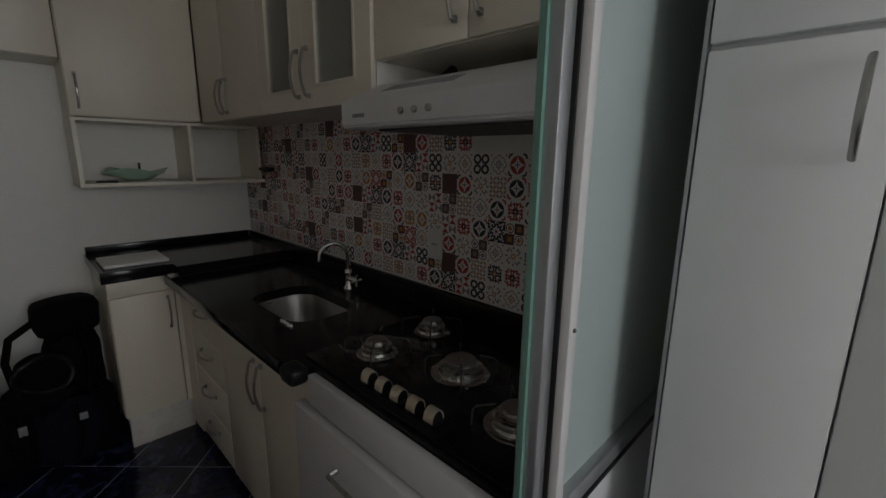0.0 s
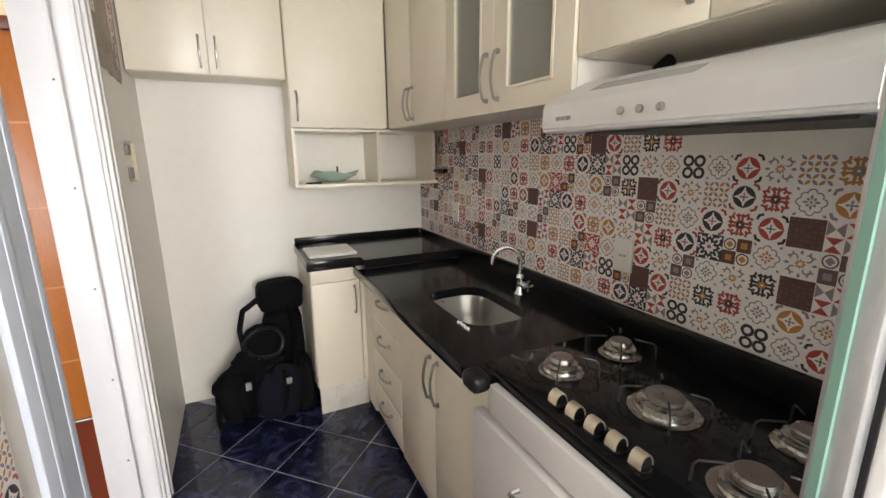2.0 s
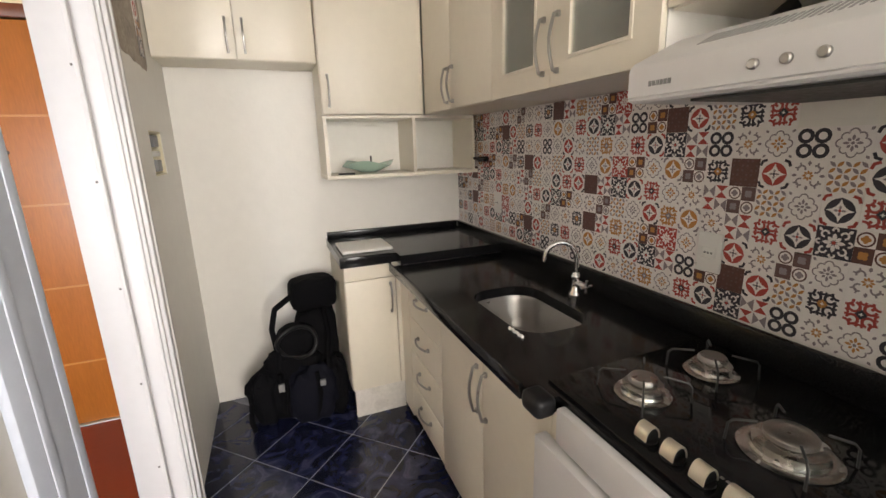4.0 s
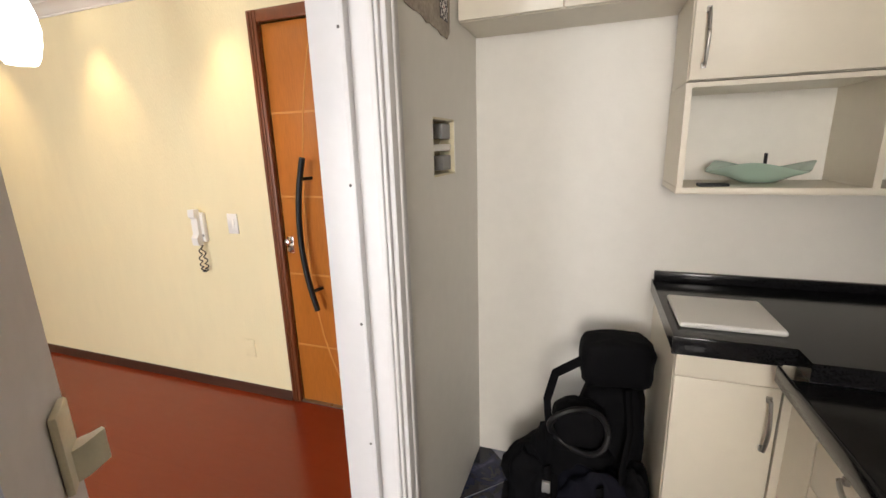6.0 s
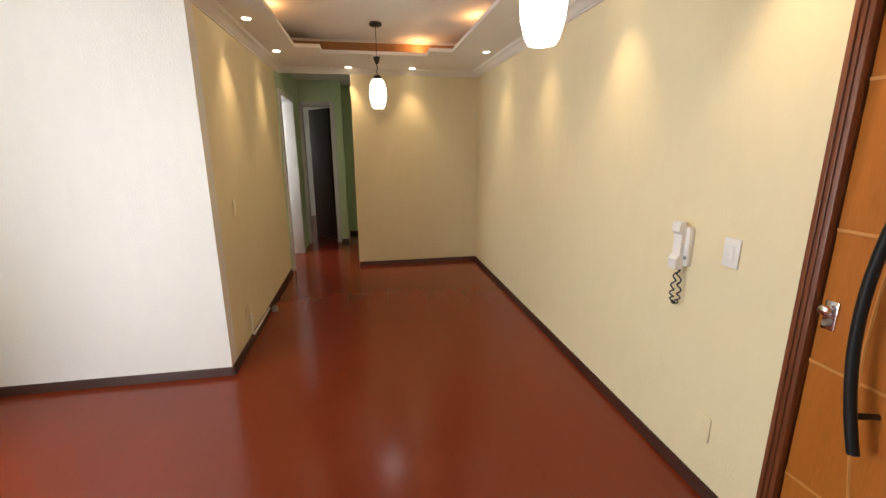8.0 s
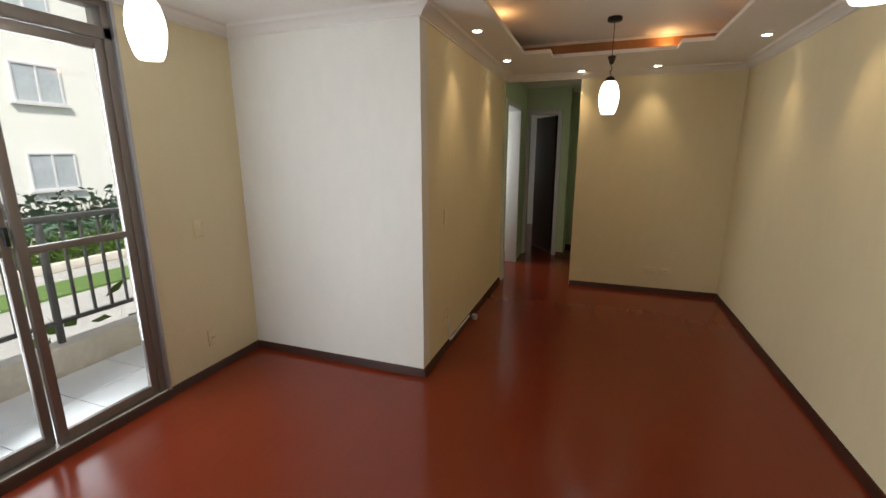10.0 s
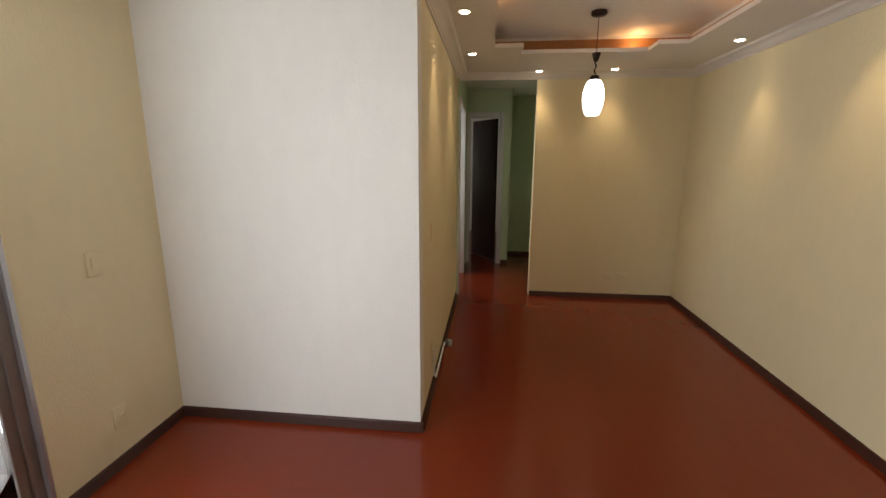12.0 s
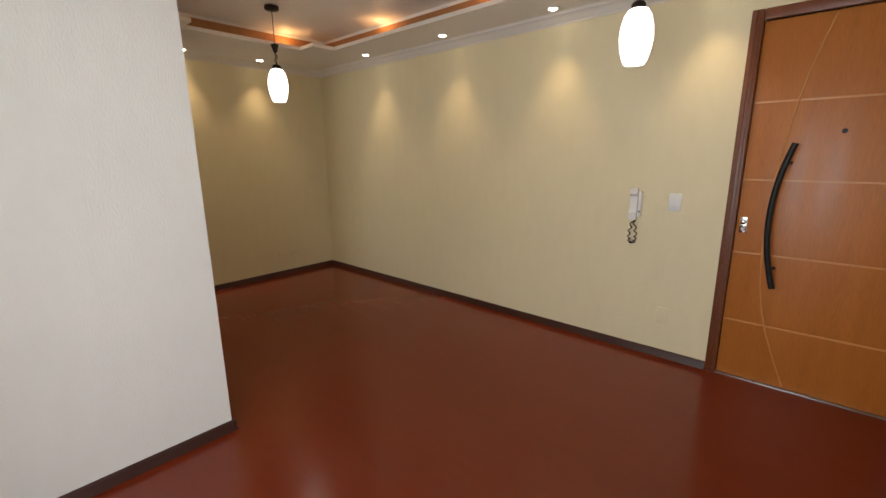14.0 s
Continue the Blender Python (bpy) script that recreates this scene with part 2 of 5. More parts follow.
# laminate boards: faint joints and a tone for each board
nt = FLOOR_RED.node_tree
bk = nt.nodes.new("ShaderNodeTexBrick")
bk.offset, bk.inputs["Scale"].default_value = 0.37, 1.0
bk.inputs["Brick Width"].default_value, bk.inputs["Row Height"].default_value = 1.25, 0.195
bk.inputs["Mortar Size"].default_value, bk.inputs["Mortar Smooth"].default_value = 0.0012, 0.3
bk.inputs["Color1"].default_value, bk.inputs["Color2"].default_value, bk.inputs["Mortar"].default_value = (1, 1, 1, 1), (0.96, 0.96, 0.96, 1), (0.86, 0.85, 0.85, 1)
gp = nt.nodes.new("ShaderNodeNewGeometry")
nt.links.new(gp.outputs["Position"], bk.inputs["Vector"])
nt.links.remove(nt.nodes["Principled BSDF"].inputs["Roughness"].links[0])
old = nt.nodes["Principled BSDF"].inputs["Base Color"].links[0].from_socket
mx = nt.nodes.new("ShaderNodeVectorMath")
mx.operation = "MULTIPLY"
nt.links.new(old, mx.inputs[0])
nt.links.new(bk.outputs["Color"], mx.inputs[1])
nt.links.new(mx.outputs[0], nt.nodes["Principled BSDF"].inputs["Base Color"])

# ---- mesh helpers ----
ORIGIN = {}


def box(bm, a, b):
    lo, hi = [min(p, q) for p, q in zip(a, b)], [max(p, q) for p, q in zip(a, b)]
    size = [h - l for l, h in zip(lo, hi)]
    mid = [(h + l) / 2 for l, h in zip(lo, hi)]
    bmesh.ops.create_cube(bm, size=1, matrix=Matrix.Translation(mid) @ Matrix.Diagonal((*size, 1)))
    return bm


def rounded(a, b, r=0.003, seg=2):
    bm = box(bmesh.new(), a, b)
    bmesh.ops.bevel(bm, geom=bm.edges[:], offset=r, segments=seg, affect="EDGES", profile=0.5)
    return bm


def boxes(*pairs):
    bm = bmesh.new()
    for a, b in pairs:
        box(bm, a, b)
    return bm


def prism(outline, axis, a, b):
    """An outline of (u, v) drawn along an axis from a to b. x: (y, z); y: (x, z); z: (x, y)."""
    bm = bmesh.new()
    def place(u, v, w):
        return {"x": (w, u, v), "y": (u, w, v), "z": (u, v, w)}[axis]
    lo, hi = [bm.verts.new(place(u, v, a)) for u, v in outline], [bm.verts.new(place(u, v, b)) for u, v in outline]
    n = len(outline)
    for i in range(n):
        bm.faces.new((lo[i], lo[(i + 1) % n], hi[(i + 1) % n], hi[i]))
    bm.faces.new(lo[::-1])
    bm.faces.new(hi)
    bmesh.ops.recalc_face_normals(bm, faces=bm.faces)
    return bm


def lathe(profile, centre=(0, 0, 0), n=28, bm=None, axis="z"):
    """A profile of (radius, height) turned about an axis."""
    bm = bm or bmesh.new()
    rings = []
    for r, h in profile:
        ring = []
        for i in range(n):
            c, s = r * math.cos(2 * math.pi * i / n), r * math.sin(2 * math.pi * i / n)
            v = {"z": (c, s, h), "x": (h, c, s), "y": (c, h, s)}[axis]
            ring.append(bm.verts.new([p + q for p, q in zip(v, centre)]))
        rings.append(ring)
    for p, q in zip(rings, rings[1:]):
        for i in range(n):
            bm.faces.new((p[i], p[(i + 1) % n], q[(i + 1) % n], q[i]))
    for ring in (rings[0], rings[-1]):
        try:
            bm.faces.new(ring)
        except ValueError:
            pass
    bmesh.ops.recalc_face_normals(bm, faces=bm.faces)
    return bm


def tube(points, radius, n=8, bm=None, flat=1.0):
    """A round bar along points."""
    bm = bm or bmesh.new()
    pts = [Vector(p) for p in points]
    rings = []
    side = None
    for i, p in enumerate(pts):
        way = (pts[min(i + 1, len(pts) - 1)] - pts[max(i - 1, 0)]).normalized()
        if side is None:
            side = way.orthogonal().normalized()
        side = (side - way * side.dot(way)).normalized()
        up = way.cross(side)
        rings.append([bm.verts.new(p + radius * (side * math.cos(2 * math.pi * k / n) + up * flat * math.sin(2 * math.pi * k / n))) for k in range(n)])
    for a, b in zip(rings, rings[1:]):
        for k in range(n):
            bm.faces.new((a[k], a[(k + 1) % n], b[(k + 1) % n], b[k]))
    bm.faces.new(rings[0][::-1])
    bm.faces.new(rings[-1])
    bmesh.ops.recalc_face_normals(bm, faces=bm.faces)
    return bm


def blob(centre, size, power=0.6, seed=0, rough=0.04, rings=18, lump=6.0, turn=0.0):
    """A soft padded body: a superellipsoid with folds."""
    bm = bmesh.new()
    bmesh.ops.create_uvsphere(bm, u_segments=rings * 2, v_segments=rings, radius=1)
    for v in bm.verts:
        q = Vector([math.copysign(abs(c) ** power, c) for c in v.co])
        k = 1 + rough * noise.noise(q * lump * 0.35 + Vector((seed, seed * 2.0, 0))) * 2 + rough * 0.5 * noise.noise(q * lump + Vector((seed, 0, 3)))
        q = Vector([c * s * k for c, s in zip(q, size)])
        v.co = Matrix.Rotation(turn, 3, "Z") @ q + Vector(centre)
    return bm


def smooth(me, angle=40):
    for p in me.polygons:
        p.use_smooth = True
    me.set_sharp_from_angle(angle=radians(angle))


def thing(name, at, label, category, group=""):
    ob = new(name)
    ob.location = at
    ob.empty_display_size = 0.1
    ORIGIN[ob] = Vector(at)
    return tagged(ob, label, category, group)


def part(name, bm, mat, parent=None, label=""):
    """Link a bmesh, drawn in world places, as one mesh object under a thing or a part."""
    at = ORIGIN.get(parent, Vector((0, 0, 0)))
    bmesh.ops.translate(bm, verts=bm.verts, vec=-at)
    me = bpy.data.meshes.new(name)
    bm.to_mesh(me)
    bm.free()
    me.materials.append(mat)
    smooth(me)
    ob = new(name, me)
    if parent is not None:
        ob.parent = parent
    ORIGIN[ob] = at
    if label:
        ob["label"] = label
    return ob


def single(name, bm, mat, label, category, group=""):
    return tagged(part(name, bm, mat), label, category, group)


def structure(name, bm, mat, label=""):
    return tagged(part(name, bm, mat), label, kind="structure")


# ---- the large structure ----
XK, YK, XR = -0.567, 3.69, 1.03      # kitchen: partition face, back wall, tiled wall
YL, XF, XE = 3.765, -6.0, -0.75      # living room: door wall, far wall, partition face
YB, XB = 1.437, -3.447               # corner of the block
ZC, ZT, ZK = 2.35, 2.51, 2.50       # lowered ceiling, tray, kitchen ceiling
JR, JL = 2.87, 2.205                  # opening between kitchen and living room
DX0, DX1, DZ = -1.69, -0.90, 2.085   # entrance door
GY = 1.06                            # glass partition

# floors
structure("floor_living", boxes(((-10.6, -0.12, -0.12), (XE + 0.1, YL + 0.2, 0))), FLOOR_RED, "glossy red-brown laminate floor")
structure("floor_kitchen", boxes(((XE + 0.1, -1.65, -0.12), (XR + 0.2, YL + 0.2, -0.0025))), GROUT, "dark blue diagonal tile floor with pale joints")

# entrance wall with the door's opening
structure("wall_north", boxes(((XF - 0.1, YL, 0), (DX0, YL + 0.2, 2.6)), ((DX1, YL, 0), (XE + 0.18, YL + 0.2, 2.6)), ((DX0, YL, DZ), (DX1, YL + 0.2, 2.6))), WALL_CREAM, "cream textured living room wall")
structure("wall_landing", boxes(((DX0 - 0.3, YL + 0.22, 0), (DX1 + 0.3, YL + 0.3, 2.6))), WALL_WHITE)
structure("wall_far", boxes(((XF - 0.12, 2.245, 0), (XF, YL, 2.6))), WALL_CREAM, "cream textured wall with two low sockets")
structure("wall_block_side", boxes(((-5.86, YB - 0.12, 0), (XB - 0.12, YB, 2.6))), WALL_CREAM, "cream textured wall beside the hall")
structure("wall_block_front", boxes(((XB - 0.12, -0.0, 0), (XB, YB, 2.6))), WALL_WHITE, "white textured wall beside the balcony door")
WX0, WX1 = -2.67, -0.97
structure("wall_window", boxes(((XB - 0.12, -0.15, 0), (WX0, 0.0, 2.6)), ((WX1, -0.15, 0), (XE, 0.0, 2.6)), ((WX0, -0.15, 2.30), (WX1, 0.0, 2.6))), WALL_CREAM, "cream wall with the balcony door")
# partition between living room and kitchen, with the recess for the switch box
ZB0, ZB1, YB0, YB1 = 1.375, 1.56, 3.17, 3.385
structure("wall_partition_north", boxes(
    ((XE, JR, 0), (XE + 0.10, YL, 2.6)),
    ((XE + 0.10, JR, 0), (XK, YB0, 2.6)), ((XE + 0.10, YB1, 0), (XK, YL, 2.6)),
    ((XE + 0.10, YB0, 0), (XK, YB1, ZB0)), ((XE + 0.10, YB0, ZB1), (XK, YB1, 2.6))), WALL_KITCHEN, "white painted kitchen partition")
structure("wall_partition_south", prism([(XE, 0.0), (XE, JL), (XK, 2.06), (XK, -1.5), (XE, -1.5)], "z", 0, 2.6), WALL_GREY, "grey skimmed partition with a splayed end")
structure("wall_opening_header", boxes(((XE, JL, 2.12), (XK, JR, 2.6)), ((-0.66, 2.06, 2.12), (XK, JL, 2.6))), WALL_KITCHEN)
structure("wall_kitchen_back", boxes(((XK, YK, 0), (XR + 0.1, YL + 0.2, 2.6))), WALL_KITCHEN, "white kitchen end wall")
structure("wall_kitchen_tiled", boxes(((XR, -1.5, 0), (XR + 0.15, YK, 2.6))), WALL_KITCHEN)
structure("wall_laundry", boxes(((XE - 0.05, -1.65, 0), (XR + 0.15, -1.5, 0.9)), ((XE - 0.05, -1.65, 2.28), (XR + 0.15, -1.5, 2.6)), ((XE - 0.05, -1.65, 0.9), (-0.5, -1.5, 2.28)), ((0.7, -1.65, 0.9), (XR + 0.15, -1.5, 2.28))), WALL_KITCHEN)
structure("ceiling_kitchen", boxes(((XK, -1.65, ZK), (XR + 0.15, YL + 0.2, ZK + 0.1))), CEILING_WHITE, "white kitchen ceiling")

# hall
XH = -7.46
structure("wall_hall_left", boxes(((-5.98, YB - 0.12, 0), (-5.86, YB + 0.012, 2.6)), ((XH, YB - 0.12, 0), (-6.86, YB + 0.012, 2.6)), ((-6.86, YB - 0.12, 2.06), (-5.98, YB + 0.012, 2.6))), WALL_GREEN)
structure("wall_hall_end", boxes(((XH - 0.12, 1.90, 0), (XH, 2.06, 2.6)), ((XH - 0.12, YB - 0.3, 2.06), (XH, 1.90, 2.6)), ((XH - 0.12, YB - 0.3, 0), (XH, 1.49, 2.06))), WALL_GREEN, "pale green hall wall")
structure("wall_hall_deep", boxes(((XH - 0.75, 2.06, 0), (XH - 0.63, 3.4, 2.6)), ((XH - 0.63, 1.98, 0), (XH - 0.12, 2.06, 2.6)), ((XH - 0.63, 3.3, 0), (XF - 0.12, 3.4, 2.6))), WALL_GREEN)
structure("ceiling_hall", boxes(((-10.6, -0.1, 2.42), (XF - 0.0, 3.4, 2.52))), CEILING_WHITE)
structure("wall_bedroom", boxes(((-10.4, 0.2, 0), (-10.3, 3.0, 2.6)), ((-10.3, 0.1, 0), (XH, 0.2, 2.6)), ((-10.3, 2.9, 0), (XH - 0.75, 3.0, 2.6))), WALL_WHITE)
structure("wall_side_room", boxes(((-7.3, 0.2, 0), (-5.8, 0.3, 2.6)), ((-5.82, 0.3, 0), (-5.7, YB - 0.12, 2.6))), WALL_WHITE)

# lowered ceiling with its tray
TX0, TX1, TY0, TY1 = -5.16, -1.55, 1.80, 3.24
structure("ceiling_living", boxes(
    ((XF - 0.12, YB - 0.12, ZC), (TX0, YL, ZC + 0.03)), ((TX1, YB - 0.12, ZC), (XE, YL, ZC + 0.03)),
    ((TX0, YB - 0.12, ZC), (TX1, TY0, ZC + 0.03)), ((TX0, TY1, ZC), (TX1, YL, ZC + 0.03)),
    ((XB - 0.12, 0.0, ZC), (XE, YB - 0.12, ZC + 0.03)),
    # stepped corners of the tray
    ((TX0, TY0, ZC), (TX0 + 0.22, TY0 + 0.22, ZC + 0.03)), ((TX0, TY1 - 0.22, ZC), (TX0 + 0.22, TY1, ZC + 0.03)),
    ((TX1 - 0.22, TY0, ZC), (TX1, TY0 + 0.22, ZC + 0.03)), ((TX1 - 0.22, TY1 - 0.22, ZC), (TX1, TY1, ZC + 0.03)),
    ), CEILING_WHITE, "white lowered gypsum ceiling with a lit tray")
structure("ceiling_tray", boxes(((TX0 - 0.2, TY0 - 0.2, ZT), (TX1 + 0.2, TY1 + 0.2, ZT + 0.05))), CEILING_WHITE)
def tray_sides(z0, z1):
    return boxes(((TX0 - 0.2, TY0 - 0.2, z0), (TX0 - 0.16, TY1 + 0.2, z1)), ((TX1 + 0.16, TY0 - 0.2, z0), (TX1 + 0.2, TY1 + 0.2, z1)),
                 ((TX0 - 0.16, TY0 - 0.2, z0), (TX1 + 0.16, TY0 - 0.16, z1)), ((TX0 - 0.16, TY1 + 0.16, z0), (TX1 + 0.16, TY1 + 0.2, z1)))


structure("trim_tray", tray_sides(ZC + 0.03, ZC + 0.135), COVE_WOOD, "brown inner edge of the ceiling tray")
structure("trim_tray_plaster", tray_sides(ZC + 0.135, ZT), CEILING_WHITE)
structure("ceiling_roof", boxes(((-10.6, -0.15, 2.6), (XR + 0.3, YL + 0.3, 2.7)), ((XE - 0.05, -1.65, 2.6), (XR + 0.3, -0.15, 2.7))), CONCRETE)


def crown(name, a, b, inward, mitre=0):
    """Crown moulding from a to b along a wall; inward: the way into the room."""
    bm = bmesh.new()
    outline = [(0, -0.062), (0.010, -0.062), (0.013, -0.053), (0.024, -0.050), (0.036, -0.034), (0.060, -0.020), (0.082, -0.015), (0.086, -0.006), (0.096, 0), (0, 0)]
    rows = []
    for p, k in ((a, 0), (b, mitre)):
        rows.append([bm.verts.new((p[0] + (inward[0] + k * abs(inward[1])) * u, p[1] + (inward[1] + k * abs(inward[0])) * u, ZC + v)) for u, v in outline])
    n = len(outline)
    for i in range(n):
        bm.faces.new((rows[0][i], rows[0][(i + 1) % n], rows[1][(i + 1) % n], rows[1][i]))
    bm.faces.new(rows[0])
    bm.faces.new(rows[1])
    bmesh.ops.recalc_face_normals(bm, faces=bm.faces)
    return structure(name, bm, CEILING_WHITE, "white plaster crown moulding")


crown("trim_crown_north", (XF, YL), (XE, YL), (0, -1))
crown("trim_crown_far", (XF, YB), (XF, YL), (1, 0))
crown("trim_crown_block", (XF, YB), (XB, YB), (0, 1), 1)
crown("trim_crown_front", (XB, 0.0), (XB, YB), (1, 0), 1)
crown("trim_crown_window", (XB, 0.0), (XE, 0.0), (0, 1))
crown("trim_crown_partition", (XE, 0.0), (XE, JL), (-1, 0))


def skirting(name, a, b, inward):
    bm = bmesh.new()
    outline = [(0, 0), (0.024, 0), (0.023, 0.008), (0.016, 0.017), (0.014, 0.042), (0.009, 0.049), (0.005, 0.052), (0, 0.052)]
    rows = [[bm.verts.new((p[0] + inward[0] * u, p[1] + inward[1] * u, v)) for u, v in outline] for p in (a, b)]
    n = len(outline)
    for i in range(n):
        bm.faces.new((rows[0][i], rows[0][(i + 1) % n], rows[1][(i + 1) % n], rows[1][i]))
    bm.faces.new(rows[0])
    bm.faces.new(rows[1])
    bmesh.ops.recalc_face_normals(bm, faces=bm.faces)
    return structure(name, bm, BASEBOARD, "dark brown wooden baseboard")


skirting("baseboard_north", (XF, YL), (DX0 - 0.06, YL), (0, -1))
skirting("baseboard_far", (XF, 2.25), (XF, YL), (1, 0))
skirting("baseboard_block", (-5.84, YB), (XB + 0.016, YB), (0, 1))
skirting("baseboard_front", (XB, 0.0), (XB, YB + 0.016), (1, 0))
skirting("baseboard_window", (XB, 0.0), (WX0, 0.0), (0, 1))
skirting("baseboard_door", (WX0, 0.010), (WX1, 0.010), (0, 1))
skirting("baseboard_partition", (XE, 0.0), (XE, JL), (-1, 0))
skirting("baseboard_hall", (XH, 1.955), (XH, 2.06), (1, 0))
skirting("baseboard_hall_deep", (XH - 0.63, 2.06), (XH - 0.63, 3.3), (1, 0))

# ---- living room ----
def arc(p, q, bulge, n=12):
    """Points from p to q, bowed by the vector bulge in the middle."""
    p, q, bulge = Vector(p), Vector(q), Vector(bulge)
    return [p.lerp(q, i / n) + bulge * (1 - (2 * i / n - 1) ** 2) for i in range(n + 1)]


# entrance door
door = thing("entrance_door", (DX0, YL, 0), "closed orange wooden entrance door with pale inlaid lines", "door")
part("leaf", rounded((DX0 + 0.003, YL + 0.012, 0.008), (DX1 - 0.003, YL + 0.05, DZ - 0.003), 0.003), DOOR_WOOD, door)
for a, b in (((DX0 - 0.058, YL - 0.018, 0), (DX0, YL + 0.06, DZ + 0.058)), ((DX1, YL - 0.018, 0), (DX1 + 0.058, YL + 0.06, DZ + 0.058)), ((DX0, YL - 0.018, DZ), (DX1, YL + 0.06, DZ + 0.058))):
    fr = part("frame", rounded(a, b, 0.006), DOOR_FRAME, door, "red-brown wooden door frame")
for k in (0.018, 0.036):
    part("moulding", rounded((DX0 - 0.058 + k, YL - 0.024, 0), (DX0 - 0.052 + k, YL - 0.017, DZ + 0.05), 0.002), DOOR_FRAME, door)
for z in (1.66, 1.232, 0.80, 0.37):
    part("inlay", boxes(((DX0 + 0.003, YL + 0.010, z - 0.005), (DX1 - 0.003, YL + 0.014, z + 0.005))), DOOR_INLAY, door, "pale wood inlay strip")
bm = tube([(x, YL + 0.0125, z) for x, z in [(-1.39, 2.07), (-1.425, 1.95), (-1.462, 1.80), (-1.49, 1.65), (-1.517, 1.45), (-1.535, 1.25), (-1.545, 1.05), (-1.548, 0.9), (-1.54, 0.75), (-1.525, 0.6), (-1.50, 0.45), (-1.465, 0.32), (-1.41, 0.17), (-1.35, 0.02)]], 0.005, 6)
part("inlay", bm, DOOR_INLAY, door, "pale curved inlay strip")
hd = part("handle", tube(arc((-1.468, YL - 0.06, 1.435), (-1.468, YL - 0.06, 0.625), (-0.062, 0, 0), 20), 0.0155, 12), BLACK_PLASTIC, door, "long bowed black pull handle")
for z, x in ((1.33, -1.497), (0.73, -1.497)):
    part("bracket", tube([(x, YL - 0.06, z), (x + 0.02, YL + 0.012, z)], 0.009, 10), BLACK_PLASTIC, door)
lk = part("lock", rounded((-1.672, YL + 0.004, 0.92), (-1.632, YL + 0.013, 1.015), 0.003), CHROME, door, "chrome lock plate")
part("cylinder", lathe([(0.012, 0), (0.012, -0.014), (0.008, -0.018)], (-1.652, YL + 0.006, 0.945), 16, axis="y"), SATIN, lk)
part("knob", lathe([(0.008, 0), (0.008, -0.018), (0.016, -0.02), (0.016, -0.032), (0.010, -0.036)], (-1.652, YL + 0.006, 0.988), 16, axis="y"), CHROME, lk)
part("peephole", lathe([(0.012, 0), (0.012, -0.005), (0.007, -0.007)], (-1.283, YL + 0.014, 1.492), 16, axis="y"), BLACK_IRON, door)
part("threshold", rounded((DX0, YL - 0.012, 0.0), (DX1, YL + 0.05, 0.008), 0.003), SATIN, door, "thin metal threshold strip")


def wall_plate(at, normal, label, kind="switch", category="switch", tall=True, mat=WALL_CREAM):
    """A plastic wall plate with rockers or a socket; normal: 'x', '-x', 'y' or '-y'."""
    w, h = (0.037, 0.058) if tall else (0.058, 0.037)
    name = {"switch": "light_switch", "socket": "wall_socket", "blank": "blank_plate"}[kind]
    ob = thing(name, (0, 0, 0), label, category)
    p = part("plate", rounded((-w, -0.009, -h), (w, 0, h), 0.004), mat, ob)
    if kind == "switch":
        part("rocker", rounded((-0.017, -0.0125, -0.028), (0.017, -0.008, 0.028), 0.003), mat, ob)
    elif kind == "socket":
        part("insert", rounded((-0.021, -0.0115, -0.016), (0.021, -0.008, 0.016), 0.004), mat, ob)
        part("pin_holes", boxes(*[((k - 0.003, -0.0122, -0.003), (k + 0.003, -0.0110, 0.003)) for k in (-0.01, 0, 0.01)]), GREY_PLASTIC, ob)
    turn = {"-y": 0, "x": 90, "y": 180, "-x": -90}[normal]
    ob.matrix_basis = pose(*at, 0, 0, turn)
    return ob


wall_plate((-2.03, YL, 1.075), "-y", "white light switch on the cream wall beside the intercom", mat=WHITE_PLASTIC)
wall_plate((-2.035, YL, 0.30), "-y", "painted-over cream blank cover plate low on the cream wall", "blank", "cover plate")
wall_plate((-3.90, YB, 1.06), "y", "painted-over cream light switch on the cream side wall")
wall_plate((-3.90, YB, 0.27), "y", "painted-over cream socket low on the cream side wall", "socket", "socket")
wall_plate((XF, 3.25, 0.25), "x", "painted-over cream socket low on the far cream wall", "socket", "socket", False)
wall_plate((XF, 3.10, 0.25), "x", "painted-over cream blank plate low on the far cream wall", "blank", "cover plate", False)
wall_plate((-3.03, 0.0, 1.03), "y", "painted-over cream light switch on the wall beside the balcony door")
wall_plate((-3.03, 0.0, 0.255), "y", "painted-over cream socket low on the wall beside the balcony door", "socket", "socket")

# cable strip and plug at the foot of the side wall
single("cable_strip", boxes(((-3.99, YB, 0.02), (-3.975, YB + 0.012, 0.22))), WHITE_PLASTIC, "white plastic cable strip below a socket", "cable cover")
single("cable_trunking", boxes(((-4.5, YB + 0.016, 0.052), (-3.95, YB + 0.028, 0.066))), WHITE_PLASTIC, "thin white cable trunking above the baseboard", "cable cover")
single("door_stop", lathe([(0.0, 0), (0.026, 0.0), (0.03, 0.02), (0.024, 0.045), (0.008, 0.055)], (-4.58, YB + 0.05, 0.0), 18), GREY_PLASTIC, "grey rubber door stop on the floor beside the baseboard", "door stop")

